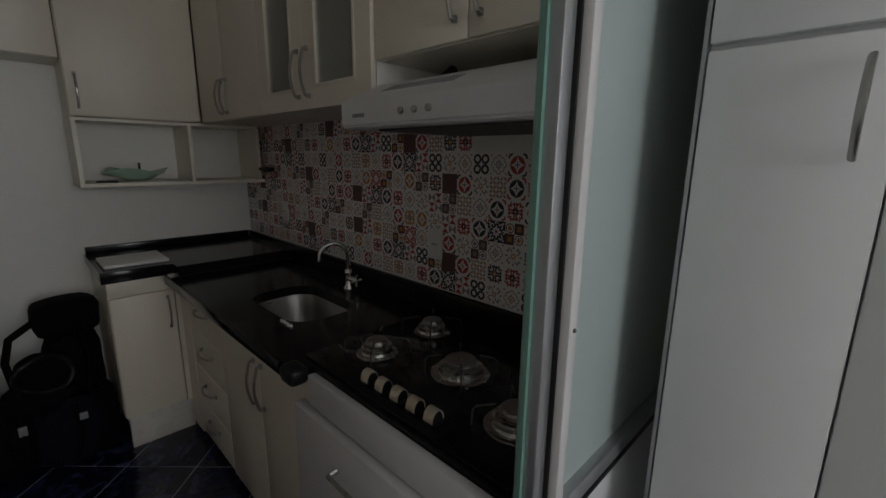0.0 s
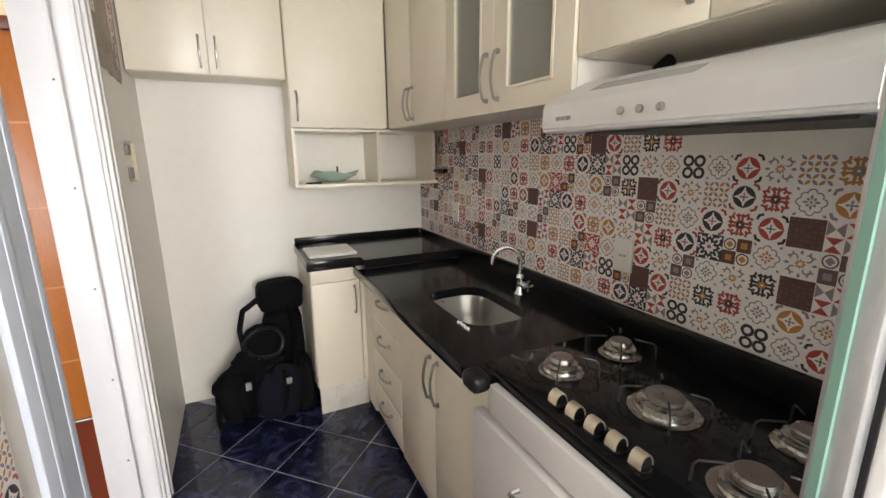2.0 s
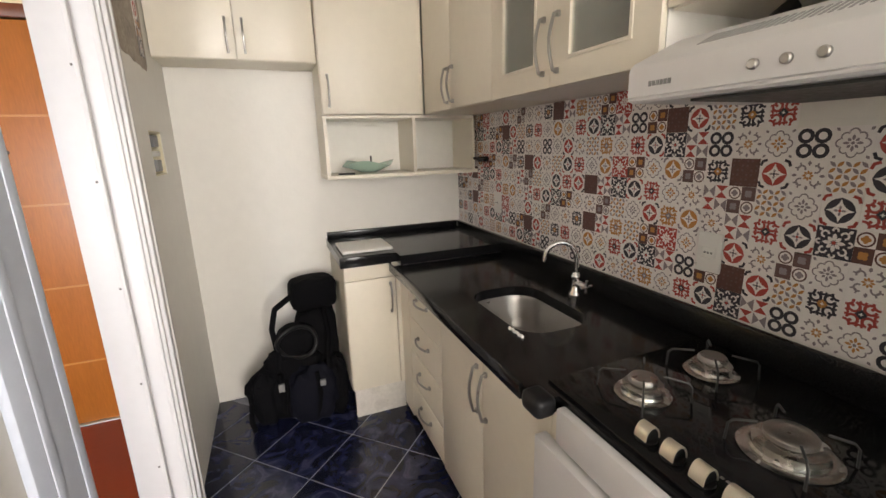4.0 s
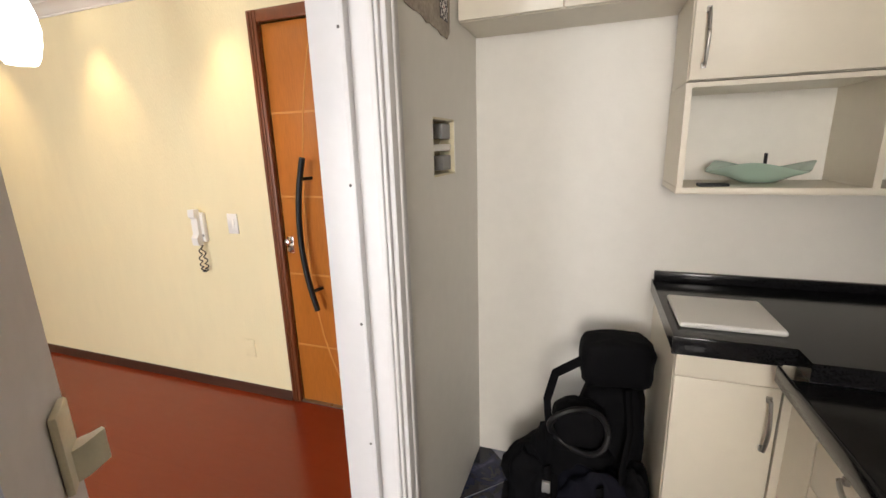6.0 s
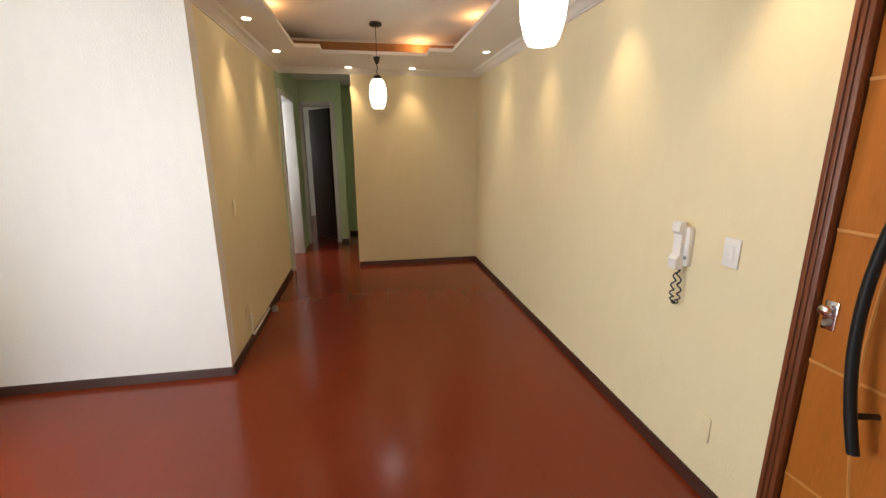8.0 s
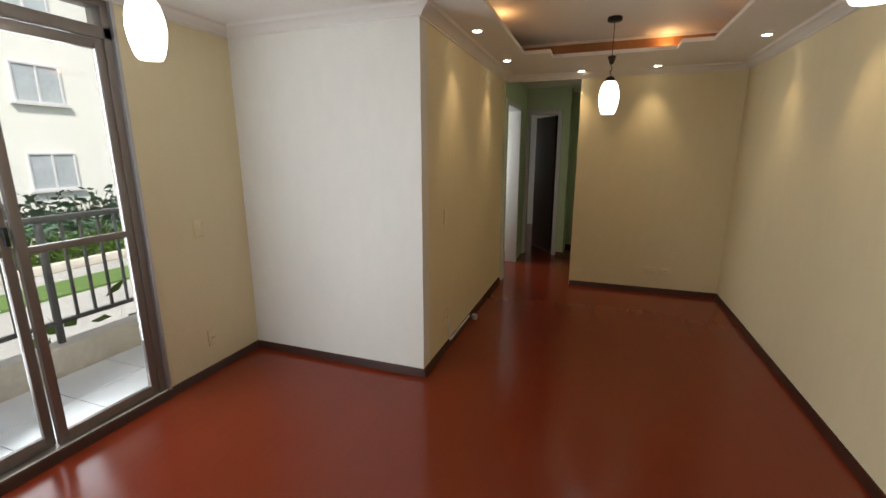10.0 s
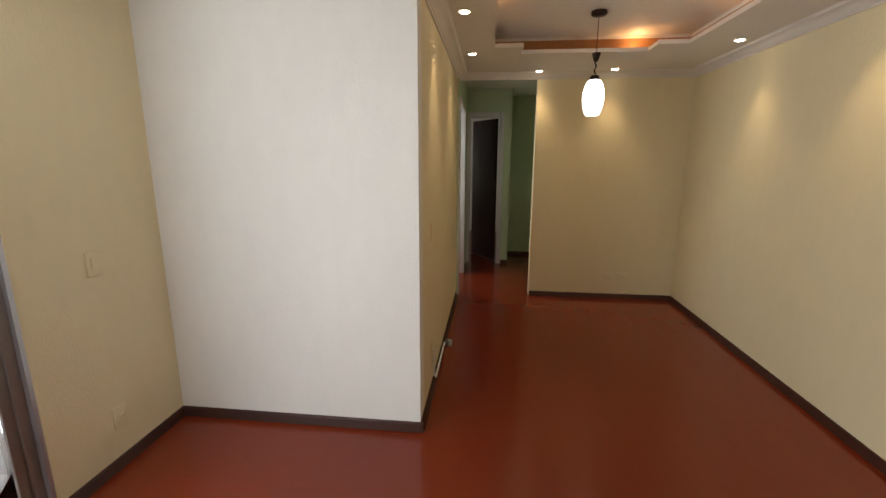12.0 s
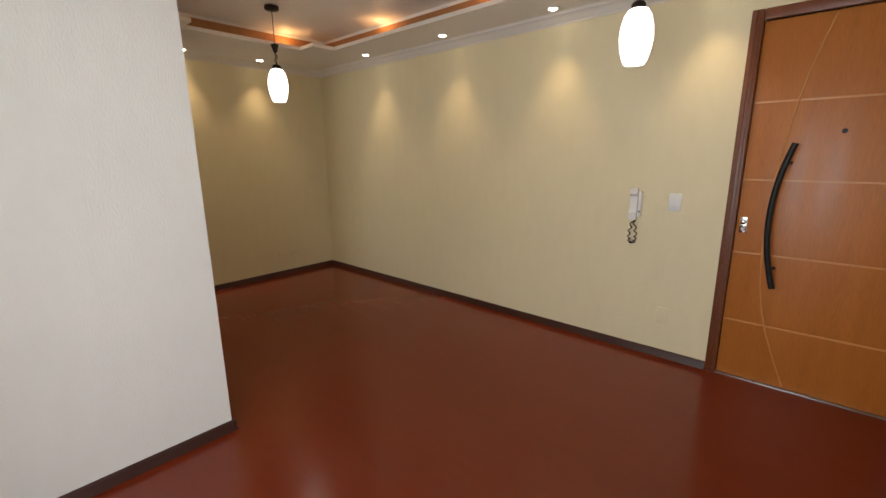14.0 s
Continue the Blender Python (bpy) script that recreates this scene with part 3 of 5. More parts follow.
# intercom
ic = thing("intercom", (-2.180, YL, 1.08), "white wall intercom handset with a dark coiled cord", "intercom")
part("base", rounded((-2.262, YL - 0.03, 1.00), (-2.206, YL, 1.175), 0.008), WHITE_PLASTIC, ic)
hs = part("handset", prism([(YL - 0.030, 0.985), (YL - 0.062, 0.985), (YL - 0.066, 1.03), (YL - 0.05, 1.05), (YL - 0.05, 1.14), (YL - 0.066, 1.155), (YL - 0.062, 1.195), (YL - 0.030, 1.195)], "x", -2.273, -2.225), WHITE_PLASTIC, ic)
part("button", lathe([(0.008, 0), (0.008, -0.003)], (-2.215, YL - 0.030, 1.04), 14, axis="y"), GREY_PLASTIC, ic)
cord = [(-2.247 + 0.010 * math.sin(i * 1.1) + (0.022 * math.sin(i / 60 * math.pi * 2)), YL - 0.03 + 0.008 * math.cos(i * 1.1), 0.99 - 0.17 * math.sin(i / 60 * math.pi)) for i in range(61)]
part("cord", tube(cord, 0.0035, 6), BLACK_PLASTIC, ic, "dark coiled cord")


ic.location = (-2.203, YL, 1.042)


# pendants
def pendant(x, y, zb, ztop):
    ob = thing("pendant_lamp", (x, y, zb), "lit white opal glass pendant lamp on a dark rod", "pendant lamp", "pendant lamps of the living room")
    sh = [(0.045, 0.0), (0.057, 0.02), (0.070, 0.07), (0.076, 0.12), (0.072, 0.17), (0.060, 0.215), (0.045, 0.24), (0.030, 0.247)]
    part("shade", lathe([(r, z + zb) for r, z in sh], (x, y, 0), 32), SHADE, ob, "barrel-shaped white opal glass shade, lit")
    part("cap", lathe([(0.034, zb + 0.245), (0.034, zb + 0.262), (0.026, zb + 0.275), (0.012, zb + 0.28)], (x, y, 0), 24), DARK_METAL, ob)
    # twisted loops below the cone
    for s in (1, -1):
        part("loop", tube([(x + s * 0.014 * math.sin(k / 10 * math.pi), y + 0.006 * math.cos(k), zb + 0.28 + k * 0.009) for k in range(11)], 0.003, 6), DARK_METAL, ob)
    part("cone", lathe([(0.006, zb + 0.365), (0.016, zb + 0.375), (0.030, zb + 0.42), (0.03, zb + 0.426)], (x, y, 0), 20), DARK_METAL, ob)
    part("wire", tube([(x, y, zb + 0.42), (x, y, ztop - 0.02)], 0.0028, 6), DARK_METAL, ob)
    part("canopy", lathe([(0.052, ztop), (0.055, ztop - 0.02), (0.045, ztop - 0.03), (0.008, ztop - 0.034)], (x, y, 0), 28), DARK_METAL, ob)
    return ob


pendant(-4.68, 2.515, 1.812, ZT)
pendant(-2.085, 2.965, 1.805, ZT)
pendant(-2.36, 0.646, 1.905, ZC)


def downlight(x, y, lit=True):
    ob = thing("recessed_spot", (x, y, ZC), "lit white recessed ceiling spotlight" if lit else "unlit white recessed ceiling spotlight", "spotlight", "recessed spots of the ceiling")
    part("ring", lathe([(0.030, ZC - 0.001), (0.044, ZC - 0.001), (0.046, ZC - 0.005), (0.036, ZC - 0.009), (0.030, ZC - 0.006)], (x, y, 0), 24), WHITE_PLASTIC, ob)
    part("lens", lathe([(0.0295, ZC - 0.001), (0.0295, ZC - 0.009), (0.022, ZC - 0.0125), (0.0, ZC - 0.0135)], (x, y, 0), 20), SPOT_GLOW if lit else SPOT_OFF, ob, "glowing warm lens" if lit else "dark lens")


SPOTS = [(-2.86, 3.57, 0, 1), (-3.85, 3.55, 0, 1), (-4.86, 3.55, 0, 1), (-5.83, 2.95, -1, 0), (-5.87, 2.24, -1, 0), (-5.10, 1.615, 0, -1), (-4.06, 1.615, 0, -1), (-1.90, 3.57, 0, 1)]
for x, y, dx, dy in SPOTS:
    downlight(x, y)
    lamp("spot_beam", "SPOT", look((x, y, ZC - 0.03), (x + dx * 0.12, y + dy * 0.12, 0.6)), 11, WARM, radius=0.03, cone=72, blend=1.0)
downlight(-3.05, 1.05, False)
# hidden lamps in the tray, behind its edge
for x, y in ((TX0 - 0.08, 2.95), (-4.35, TY1 + 0.08), (-3.2, TY1 + 0.08), (-2.1, TY1 + 0.08), (-4.3, TY0 - 0.08), (-2.6, TY0 - 0.08)):
    lamp("tray_lamp", "POINT", pose(x, y, ZC + 0.085), 0.5, (1.0, 0.55, 0.22), radius=0.02)

# balcony door: sliding aluminium panels with a fixed light above
wd = thing("window_1", (WX0, -0.08, 0), "grey-brown aluminium sliding balcony door with clear panes", "balcony door")
wd["kind"] = "structure"
for a, b in (((WX0, -0.12, 0.0), (WX1, -0.01, 0.045)), ((WX0, -0.12, 2.10), (WX1, -0.01, 2.16)), ((WX0, -0.12, 2.26), (WX1, -0.01, 2.30)), ((WX0, -0.12, 0.045), (WX0 + 0.045, -0.01, 2.26)), ((WX1 - 0.045, -0.12, 0.045), (WX1, -0.01, 2.26))):
    part("frame", rounded(a, b, 0.003), ALUMINIUM, wd)
PW = (WX1 - WX0 - 0.09) / 3
for i in range(3):
    x0 = WX0 + 0.045 + i * PW
    y0 = -0.05 if i % 2 == 0 else -0.085
    for a, b in (((x0, y0, 0.05), (x0 + 0.042, y0 + 0.03, 2.095)), ((x0 + PW - 0.042, y0, 0.05), (x0 + PW, y0 + 0.03, 2.095)), ((x0 + 0.042, y0, 0.05), (x0 + PW - 0.042, y0 + 0.03, 0.115)), ((x0 + 0.042, y0, 2.045), (x0 + PW - 0.042, y0 + 0.03, 2.095)), ((x0 + 0.042, y0, 1.05), (x0 + PW - 0.042, y0 + 0.03, 1.085))):
        part("sash", rounded(a, b, 0.003), ALUMINIUM, wd)
    for z0, z1 in ((0.115, 1.05), (1.085, 2.045)):
        pn = part("pane", boxes(((x0 + 0.042, y0 + 0.013, z0), (x0 + PW - 0.042, y0 + 0.017, z1))), CLEAR, wd)
        pn.visible_shadow = False
    if i:
        part("mullion", rounded((x0 - 0.02, -0.10, 2.16), (x0 + 0.02, -0.03, 2.26), 0.002), ALUMINIUM, wd)
pn = part("pane", boxes(((WX0 + 0.045, -0.067, 2.16), (WX1 - 0.045, -0.063, 2.26))), CLEAR, wd)
pn.visible_shadow = False
part("latch", rounded((WX0 + 0.045 + PW + 0.012, -0.052, 1.10), (WX0 + 0.045 + PW + 0.03, -0.03, 1.19), 0.004), BLACK_PLASTIC, wd)
structure("trim_window_reveal", boxes(((WX0 - 0.012, -0.01, 0.0), (WX0 + 0.006, 0.012, 2.30))), ALUMINIUM_RAW, "bright metal edge strip of the balcony door")
structure("trim_window_sill", boxes(((WX0, -0.01, 0.0), (WX1, 0.009, 0.05))), CONCRETE, "pale stone door sill")

# hall doors
hdr = thing("door_2", (XH, 1.7, 0), "white door frame at the end of the hall with a dark leaf ajar", "door")
hdr["kind"] = "structure"
for a, b in (((XH - 0.13, 1.44, 0), (XH + 0.015, 1.495, 2.12)), ((XH - 0.13, 1.895, 0), (XH + 0.015, 1.955, 2.12)), ((XH - 0.13, 1.495, 2.055), (XH + 0.015, 1.895, 2.12))):
    part("frame", rounded(a, b, 0.004), WHITE_PAINT, hdr)
lf = rounded((0, -0.018, 0.01), (0.62, 0.018, 2.05), 0.003)
bmesh.ops.transform(lf, matrix=pose(XH - 0.15, 1.865, 0, 0, 0, 214), verts=lf.verts)
part("leaf", lf, DARK_DOOR, hdr, "dark brown wooden leaf, half open")
sdr = thing("door_3", (-6.4, YB, 0), "white door frame in the side wall of the hall", "door")
sdr["kind"] = "structure"
for a, b in (((-6.0, YB - 0.13, 0), (-5.90, YB + 0.03, 2.12)), ((-6.90, YB - 0.13, 0), (-6.84, YB + 0.03, 2.12)), ((-6.84, YB - 0.13, 2.055), (-6.0, YB + 0.03, 2.12))):
    part("frame", rounded(a, b, 0.004), WHITE_PAINT, sdr)
# added fill lamps that brighten the rooms off the hall; neither room has a window
lamp("bedroom_fill", "AREA", look((-9.3, 0.3, 1.5), (-9.0, 1.8, 1.0)), 1.6, (0.95, 0.98, 1.0), size=(1.2, 1.2))
lamp("side_room_fill", "AREA", look((-6.6, 0.35, 1.5), (-6.6, 2.0, 1.0)), 22, (0.95, 0.98, 1.0), size=(0.9, 1.1))

# opening to the kitchen: mouldings and the strike box
cs = thing("door_4", (-0.66, JR, 0), "white painted wooden casing of the kitchen opening", "door frame")
cs["kind"] = "structure"
part("lining", rounded((XE - 0.012, JR - 0.022, 0), (XE + 0.085, JR, 2.12), 0.003), WHITE_PAINT, cs)
part("lining", rounded((XE + 0.089, JR - 0.012, 0), (XK + 0.004, JR, 2.12), 0.003), WHITE_PAINT, cs)
for k, w, d in ((0.085, 0.013, 0.034), (0.150, 0.016, 0.022), (0.172, 0.010, 0.026)):
    part("bead", rounded((XE + k, JR - d, 0), (XE + k + w, JR - 0.008, 2.12), 0.004), WHITE_PAINT, cs)
part("casing", rounded((XK, JR - 0.015, 0), (XK + 0.014, JR + 0.055, 2.14), 0.004), WHITE_PAINT, cs)
part("casing", rounded((XK + 0.010, JR + 0.015, 0), (XK + 0.020, JR + 0.032, 2.14), 0.004), WHITE_PAINT, cs)
part("lining", rounded((XE, JL, 2.10), (XK, JR, 2.12), 0.003), WHITE_PAINT, cs)
for z in (0.25, 0.62, 1.0, 1.38, 1.75):
    part("screw", lathe([(0.0045, 0), (0.003, -0.003)], (XE + 0.075, JR - 0.0215, z), 10, axis="y"), SCREW, cs)
# left casing board and beads, their shade painted in as a bluish tone
part("casing", rounded((XK, 1.875, 0), (XK + 0.016, 2.058, 2.14), 0.004), WHITE_SHADED, cs, "white casing board, coloured bluish for its shade")
for y in (1.925, 2.020):
    part("bead", rounded((XK + 0.012, y, 0), (XK + 0.0185, y + 0.030, 2.14), 0.0024), WHITE_SHADED, cs)
sb = thing("strike_box", (0, 0, 0), "cream plastic strike box with a curved hook", "junction box")
part("box", rounded((-0.03, 0, -0.055), (0.03, 0.010, 0.055), 0.004), CREAM_PLASTIC, sb)
part("hook", prism([(-0.02, 0.010), (-0.026, 0.024), (-0.034, 0.036), (-0.027, 0.040), (-0.012, 0.030), (0.002, 0.020), (0.010, 0.010)], "z", -0.05, -0.005), CREAM_PLASTIC, sb)
sb.matrix_basis = pose(-0.705, 2.1705, 1.115, 0, 0, -38.4)

# ---- balcony and outdoors ----
structure("balcony_floor", boxes(((-6.0, -1.0, -0.14), (1.5, -0.15, -0.03))), CONCRETE)
bt = rounded((-0.215, -0.2, -0.01), (0.215, 0.2, 0.0), 0.002, 1)
bme = bpy.data.meshes.new("floor_tile")
bt.to_mesh(bme)
bt.free()
bme.materials.append(BALCONY_TILE)
bfl = bpy.data.objects["balcony_floor"]
for i in range(14):
    for j in range(2):
        o = new("floor_tile", bme)
        o.parent = bfl
        o.location = (-5.3 + i * 0.436, -0.36 - j * 0.406, -0.018)
cb = single("balcony_kerb", rounded((-6.0, -1.14, -0.14), (1.5, -0.98, 0.19), 0.012), CONCRETE, "pale weathered concrete balcony kerb", "kerb")
rl = thing("balcony_railing", (-2.5, -1.06, 0.19), "dark grey metal balcony railing with thin upright bars", "railing")
part("top_rail", rounded((-6.0, -1.085, 1.06), (1.5, -1.035, 1.10), 0.006), RAIL_PAINT, rl)
part("bottom_rail", rounded((-6.0, -1.078, 0.33), (1.5, -1.042, 0.36), 0.004), RAIL_PAINT, rl)
for i in range(62):
    x = -5.95 + i * 0.12
    part("baluster", boxes(((x - 0.008, -1.070, 0.36), (x + 0.008, -1.050, 1.06))), RAIL_PAINT, rl)
for x in (-5.9, -4.3, -2.7, -1.1, 0.5):
    part("post", rounded((x - 0.018, -1.08, 0.19), (x + 0.018, -1.04, 1.06), 0.003), RAIL_PAINT, rl)
GZ = -1.25
structure("ground", boxes(((-120, -160, GZ - 0.3), (120, -1.14, GZ))), ROAD, "grey paved ground")
structure("lawn", boxes(((-30, -8.4, GZ), (20, -7.3, GZ + 0.05)), ((-30, -2.6, GZ), (20, -1.2, GZ + 0.05)), ((-30, -13.5, GZ), (20, -9.6, GZ + 0.05))), GRASS, "green lawn strips")
single("garden_kerb", rounded((-30, -9.62, GZ), (20, -9.45, GZ + 0.22), 0.02), CONCRETE, "pale concrete garden kerb", "kerb")


def leaf_mass(name, spots, size, mat, seed, label, category):
    rnd = random.Random(seed)
    verts, faces = [], []
    for (cx, cy, cz) in spots:
        d = Vector((rnd.uniform(-1, 1), rnd.uniform(-1, 1), rnd.uniform(-0.3, 1))).normalized()
        s = d.orthogonal().normalized()
        l, w = size * rnd.uniform(0.7, 1.3), size * 0.35
        c = Vector((cx, cy, cz))
        k = len(verts)
        verts += [c - s * w * 0.3, c + d * l * 0.5 - s * w, c + d * l, c + d * l * 0.5 + s * w]
        faces.append((k, k + 1, k + 2, k + 3))
    me = bpy.data.meshes.new(name)
    me.from_pydata([tuple(v) for v in verts], [], faces)
    me.materials.append(mat)
    return tagged(new(name, me), label, category, kind="stuff")


rnd = random.Random(4)
leaf_mass("hedge", [(rnd.uniform(-16, 6), -10.2 + rnd.gauss(0, 0.28), GZ + 0.05 + abs(rnd.gauss(0.3, 0.2))) for _ in range(9000)], 0.16, LEAF, 1, "bright green clipped hedge in the garden", "hedge")
leaf_mass("border_plants", [(rnd.uniform(-12, 3), -1.9 + rnd.gauss(0, 0.22), GZ + 0.05 + abs(rnd.gauss(0.5, 0.3))) for _ in range(4000)], 0.2, LEAF, 2, "light green plants below the balcony", "plants")
leaf_mass("shrubs", [(rnd.uniform(-16, 6), -13.2 + rnd.gauss(0, 0.3), GZ + 0.05 + abs(rnd.gauss(0.5, 0.4))) for _ in range(9000)], 0.25, PALM, 5, "dark green shrubs along the facade", "shrubs")


def cycad(x, y, h, seed):
    rnd = random.Random(seed)
    ob = thing("palm", (x, y, GZ), "low blue-green fan of arching palm fronds in the garden", "palm", "palms along the facade")
    part("trunk", lathe([(0.13, GZ), (0.15, GZ + h * 0.3), (0.11, GZ + h * 0.5)], (x, y, 0), 12), CONCRETE, ob)
    for i in range(22):
        a, up, ln = i * 2.4, rnd.uniform(0.2, 1.1), rnd.uniform(0.9, 1.3)
        bm = bmesh.new()
        pts = [Vector((x, y, GZ + h * 0.5)) + Vector((math.cos(a) * math.cos(up) * ln * t, math.sin(a) * math.cos(up) * ln * t, math.sin(up) * ln * t - 0.55 * t * t)) for t in [k / 7 for k in range(8)]]
        side = Vector((-math.sin(a), math.cos(a), 0))
        for k in range(1, 8):
            for s in (1, -1):
                r = 0.24 * math.sin(math.pi * (k + 0.6) / 8.6)
                v = [bm.verts.new(q) for q in (pts[k] - (pts[k] - pts[k - 1]) * 0.5, pts[k], pts[k] + side * s * r + (pts[k] - pts[k - 1]) * 0.8 - Vector((0, 0, 0.04)))]
                bm.faces.new(v)
        part("frond", bm, PALM, ob)


for i, x in enumerate((-11.5, -9.6, -7.9, -6.3, -4.8, -3.1, -1.2)):
    cycad(x, -11.7 - 0.3 * (i % 2), 0.8 + 0.15 * (i % 3), i)

# apartment house across the garden
hs = thing("apartment_building", (-6, -15, GZ), "cream apartment building with rows of white-framed windows", "building")
FY = -14.6
part("wall", boxes(((-34, FY - 10, GZ), (24, FY, 13.5))), FACADE, hs)
part("roof", boxes(((-34.4, FY - 10.4, 13.5), (24.4, FY + 0.4, 13.9))), CONCRETE, hs)
for fl in range(5):
    for k in range(15):
        x, z = -30 + k * 3.3, 0.35 + fl * 2.75
        w = part("window", boxes(((x - 0.68, FY, z), (x + 0.68, FY + 0.05, z + 0.06)), ((x - 0.68, FY, z + 1.14), (x + 0.68, FY + 0.05, z + 1.2)), ((x - 0.68, FY, z + 0.06), (x - 0.62, FY + 0.05, z + 1.14)), ((x + 0.62, FY, z + 0.06), (x + 0.68, FY + 0.05, z + 1.14)), ((x - 0.03, FY, z + 0.06), (x + 0.03, FY + 0.05, z + 1.14)), ((x - 0.8, FY, z - 0.08), (x + 0.8, FY + 0.12, z))), WHITE_PAINT, hs)
        part("pane", boxes(((x - 0.62, FY, z + 0.06), (x + 0.62, FY + 0.02, z + 1.14))), FACADE_GLASS, w)

# ---- kitchen ----
XF1, XU = 0.45, 0.70                 # fronts of the lower and upper runs
ZW, ZD = 0.885, 0.935                # wet worktop, raised dry worktop
ZU = 1.632                           # underside of the upper run


def bow_handle(parent, p, q, out, name="handle"):
    """A bowed flat bar with two feet between p and q; out: the way away from the door."""
    p, q, out = Vector(p), Vector(q), Vector(out)
    pts = [p + out * 0.004, p + out * 0.016] + [p.lerp(q, t) + out * (0.018 + 0.016 * math.sin(math.pi * t)) for t in [k / 9 for k in range(10)]] + [q + out * 0.016, q + out * 0.004]
    bm = tube(pts, 0.0052, 8)
    for e in (p, q):
        box(bm, e - Vector((0.006, 0.006, 0.008)) + out * 0.004, e + Vector((0.006, 0.006, 0.008)) + out * 0.006)
    return part(name, bm, SATIN, parent, "bowed satin metal handle")


def cabinet(name, a, b, label, doors, face, group="", thick=0.018):
    """A carcass from a to b with doors (u0, u1, z0, z1, handle) on its face, '-x' or '-y'. handle: (u, z0, z1), (u0, u1, z, 'h') or None."""
    ob = thing(name, ((a[0] + b[0]) / 2, (a[1] + b[1]) / 2, a[2]), label, "cabinet", group)
    lo = list(a)
    i = 0 if face == "-x" else 1
    lo[i] += thick + 0.002
    part("body", boxes((lo, b)), CABINET, ob)
    for u0, u1, z0, z1, h in doors:
        g = 0.0015
        if face == "-x":
            d = part("door", rounded((a[0], u0 + g, z0 + g), (a[0] + thick, u1 - g, z1 - g), 0.003), CABINET, ob)
        else:
            d = part("door", rounded((u0 + g, a[1], z0 + g), (u1 - g, a[1] + thick, z1 - g), 0.003), CABINET, ob)
        if h:
            out = (-1, 0, 0) if face == "-x" else (0, -1, 0)
            if len(h) == 3:
                u, k0, k1 = h
                pq = [(a[0], u, k) if face == "-x" else (u, a[1], k) for k in (k0, k1)]
            else:
                pq = [(a[0], u, h[2]) if face == "-x" else (u, a[1], h[2]) for u in h[:2]]
            bow_handle(d, pq[0], pq[1], out)
    return ob


# upper run
cabinet("wall_cabinet", (XK + 0.004, 3.43, 1.885), (0.15, YK - 0.002, 2.46), "cream wall cabinet above the fridge bay with two doors",
        [(XK + 0.006, -0.21, 1.885, 2.46, (-0.245, 1.92, 2.06)), (-0.21, 0.149, 1.885, 2.46, (-0.172, 1.92, 2.06))], "-y", "upper kitchen cabinets")
cabinet("wall_cabinet", (0.152, 3.388, ZU + 0.003), (0.698, YK - 0.002, 2.46), "tall cream wall cabinet with one door above the open shelf",
        [(0.153, 0.696, ZU + 0.003, 2.46, (0.188, 1.675, 1.82))], "-y", "upper kitchen cabinets")
cabinet("wall_cabinet", (XU, 2.612, ZU), (XR - 0.002, 3.387, 2.46), "cream corner wall cabinet with a pair of doors",
        [(2.612, 3.02, ZU, 2.46, (2.985, 1.665, 1.815)), (3.02, 3.387, ZU, 2.46, (3.05, 1.665, 1.815))], "-x", "upper kitchen cabinets")
cabinet("wall_cabinet", (XU + 0.01, 1.075, 1.742), (XR - 0.002, 1.832, 2.46), "cream wall cabinet above the cooker hood",
        [(1.075, 1.47, 1.742, 2.46, (1.43, 1.79, 1.93)), (1.47, 1.832, 1.742, 2.46, (1.51, 1.79, 1.93))], "-x", "upper kitchen cabinets")

# glazed wall cabinet
gc = thing("glass_cabinet", (0.86, 2.22, ZU), "cream wall cabinet with two glazed doors and white shelves", "cabinet", "upper kitchen cabinets")
part("body", boxes(((XU + 0.02, 1.835, ZU), (XR - 0.002, 1.853, 2.46)), ((XU + 0.02, 2.592, ZU), (XR - 0.002, 2.61, 2.46)), ((XU + 0.02, 1.853, ZU), (XR - 0.002, 2.592, ZU + 0.018)), ((XU + 0.02, 1.853, 2.442), (XR - 0.002, 2.592, 2.46)), ((XR - 0.012, 1.853, ZU + 0.018), (XR - 0.002, 2.592, 2.442))), CABINET_IN, gc)
for z in (1.985, 2.26):
    part("shelf", boxes(((XU + 0.04, 1.853, z), (XR - 0.012, 2.592, z + 0.015))), CABINET_IN, gc)
for u0, u1, hy in ((1.836, 2.235, 2.20), (2.237, 2.61, 2.272)):
    d = part("door", boxes(((XU, u0, ZU), (XU + 0.018, u0 + 0.085, 2.46)), ((XU, u1 - 0.085, ZU), (XU + 0.018, u1, 2.46)), ((XU, u0 + 0.085, ZU), (XU + 0.018, u1 - 0.085, ZU + 0.075)), ((XU, u0 + 0.085, 2.39), (XU + 0.018, u1 - 0.085, 2.46))), CABINET, gc)
    part("bead", boxes(((XU - 0.004, u0 + 0.079, ZU + 0.069), (XU - 0.0005, u0 + 0.088, 2.396)), ((XU - 0.004, u1 - 0.088, ZU + 0.069), (XU - 0.0005, u1 - 0.079, 2.396)), ((XU - 0.004, u0 + 0.088, ZU + 0.069), (XU - 0.0005, u1 - 0.088, ZU + 0.078))), CABINET, d)
    pn = part("pane", boxes(((XU + 0.007, u0 + 0.085, ZU + 0.075), (XU + 0.011, u1 - 0.085, 2.39))), SMOKED, d)
    pn.visible_shadow = False
    bow_handle(d, (XU, hy, 1.675), (XU, hy, 1.83), (-1, 0, 0))

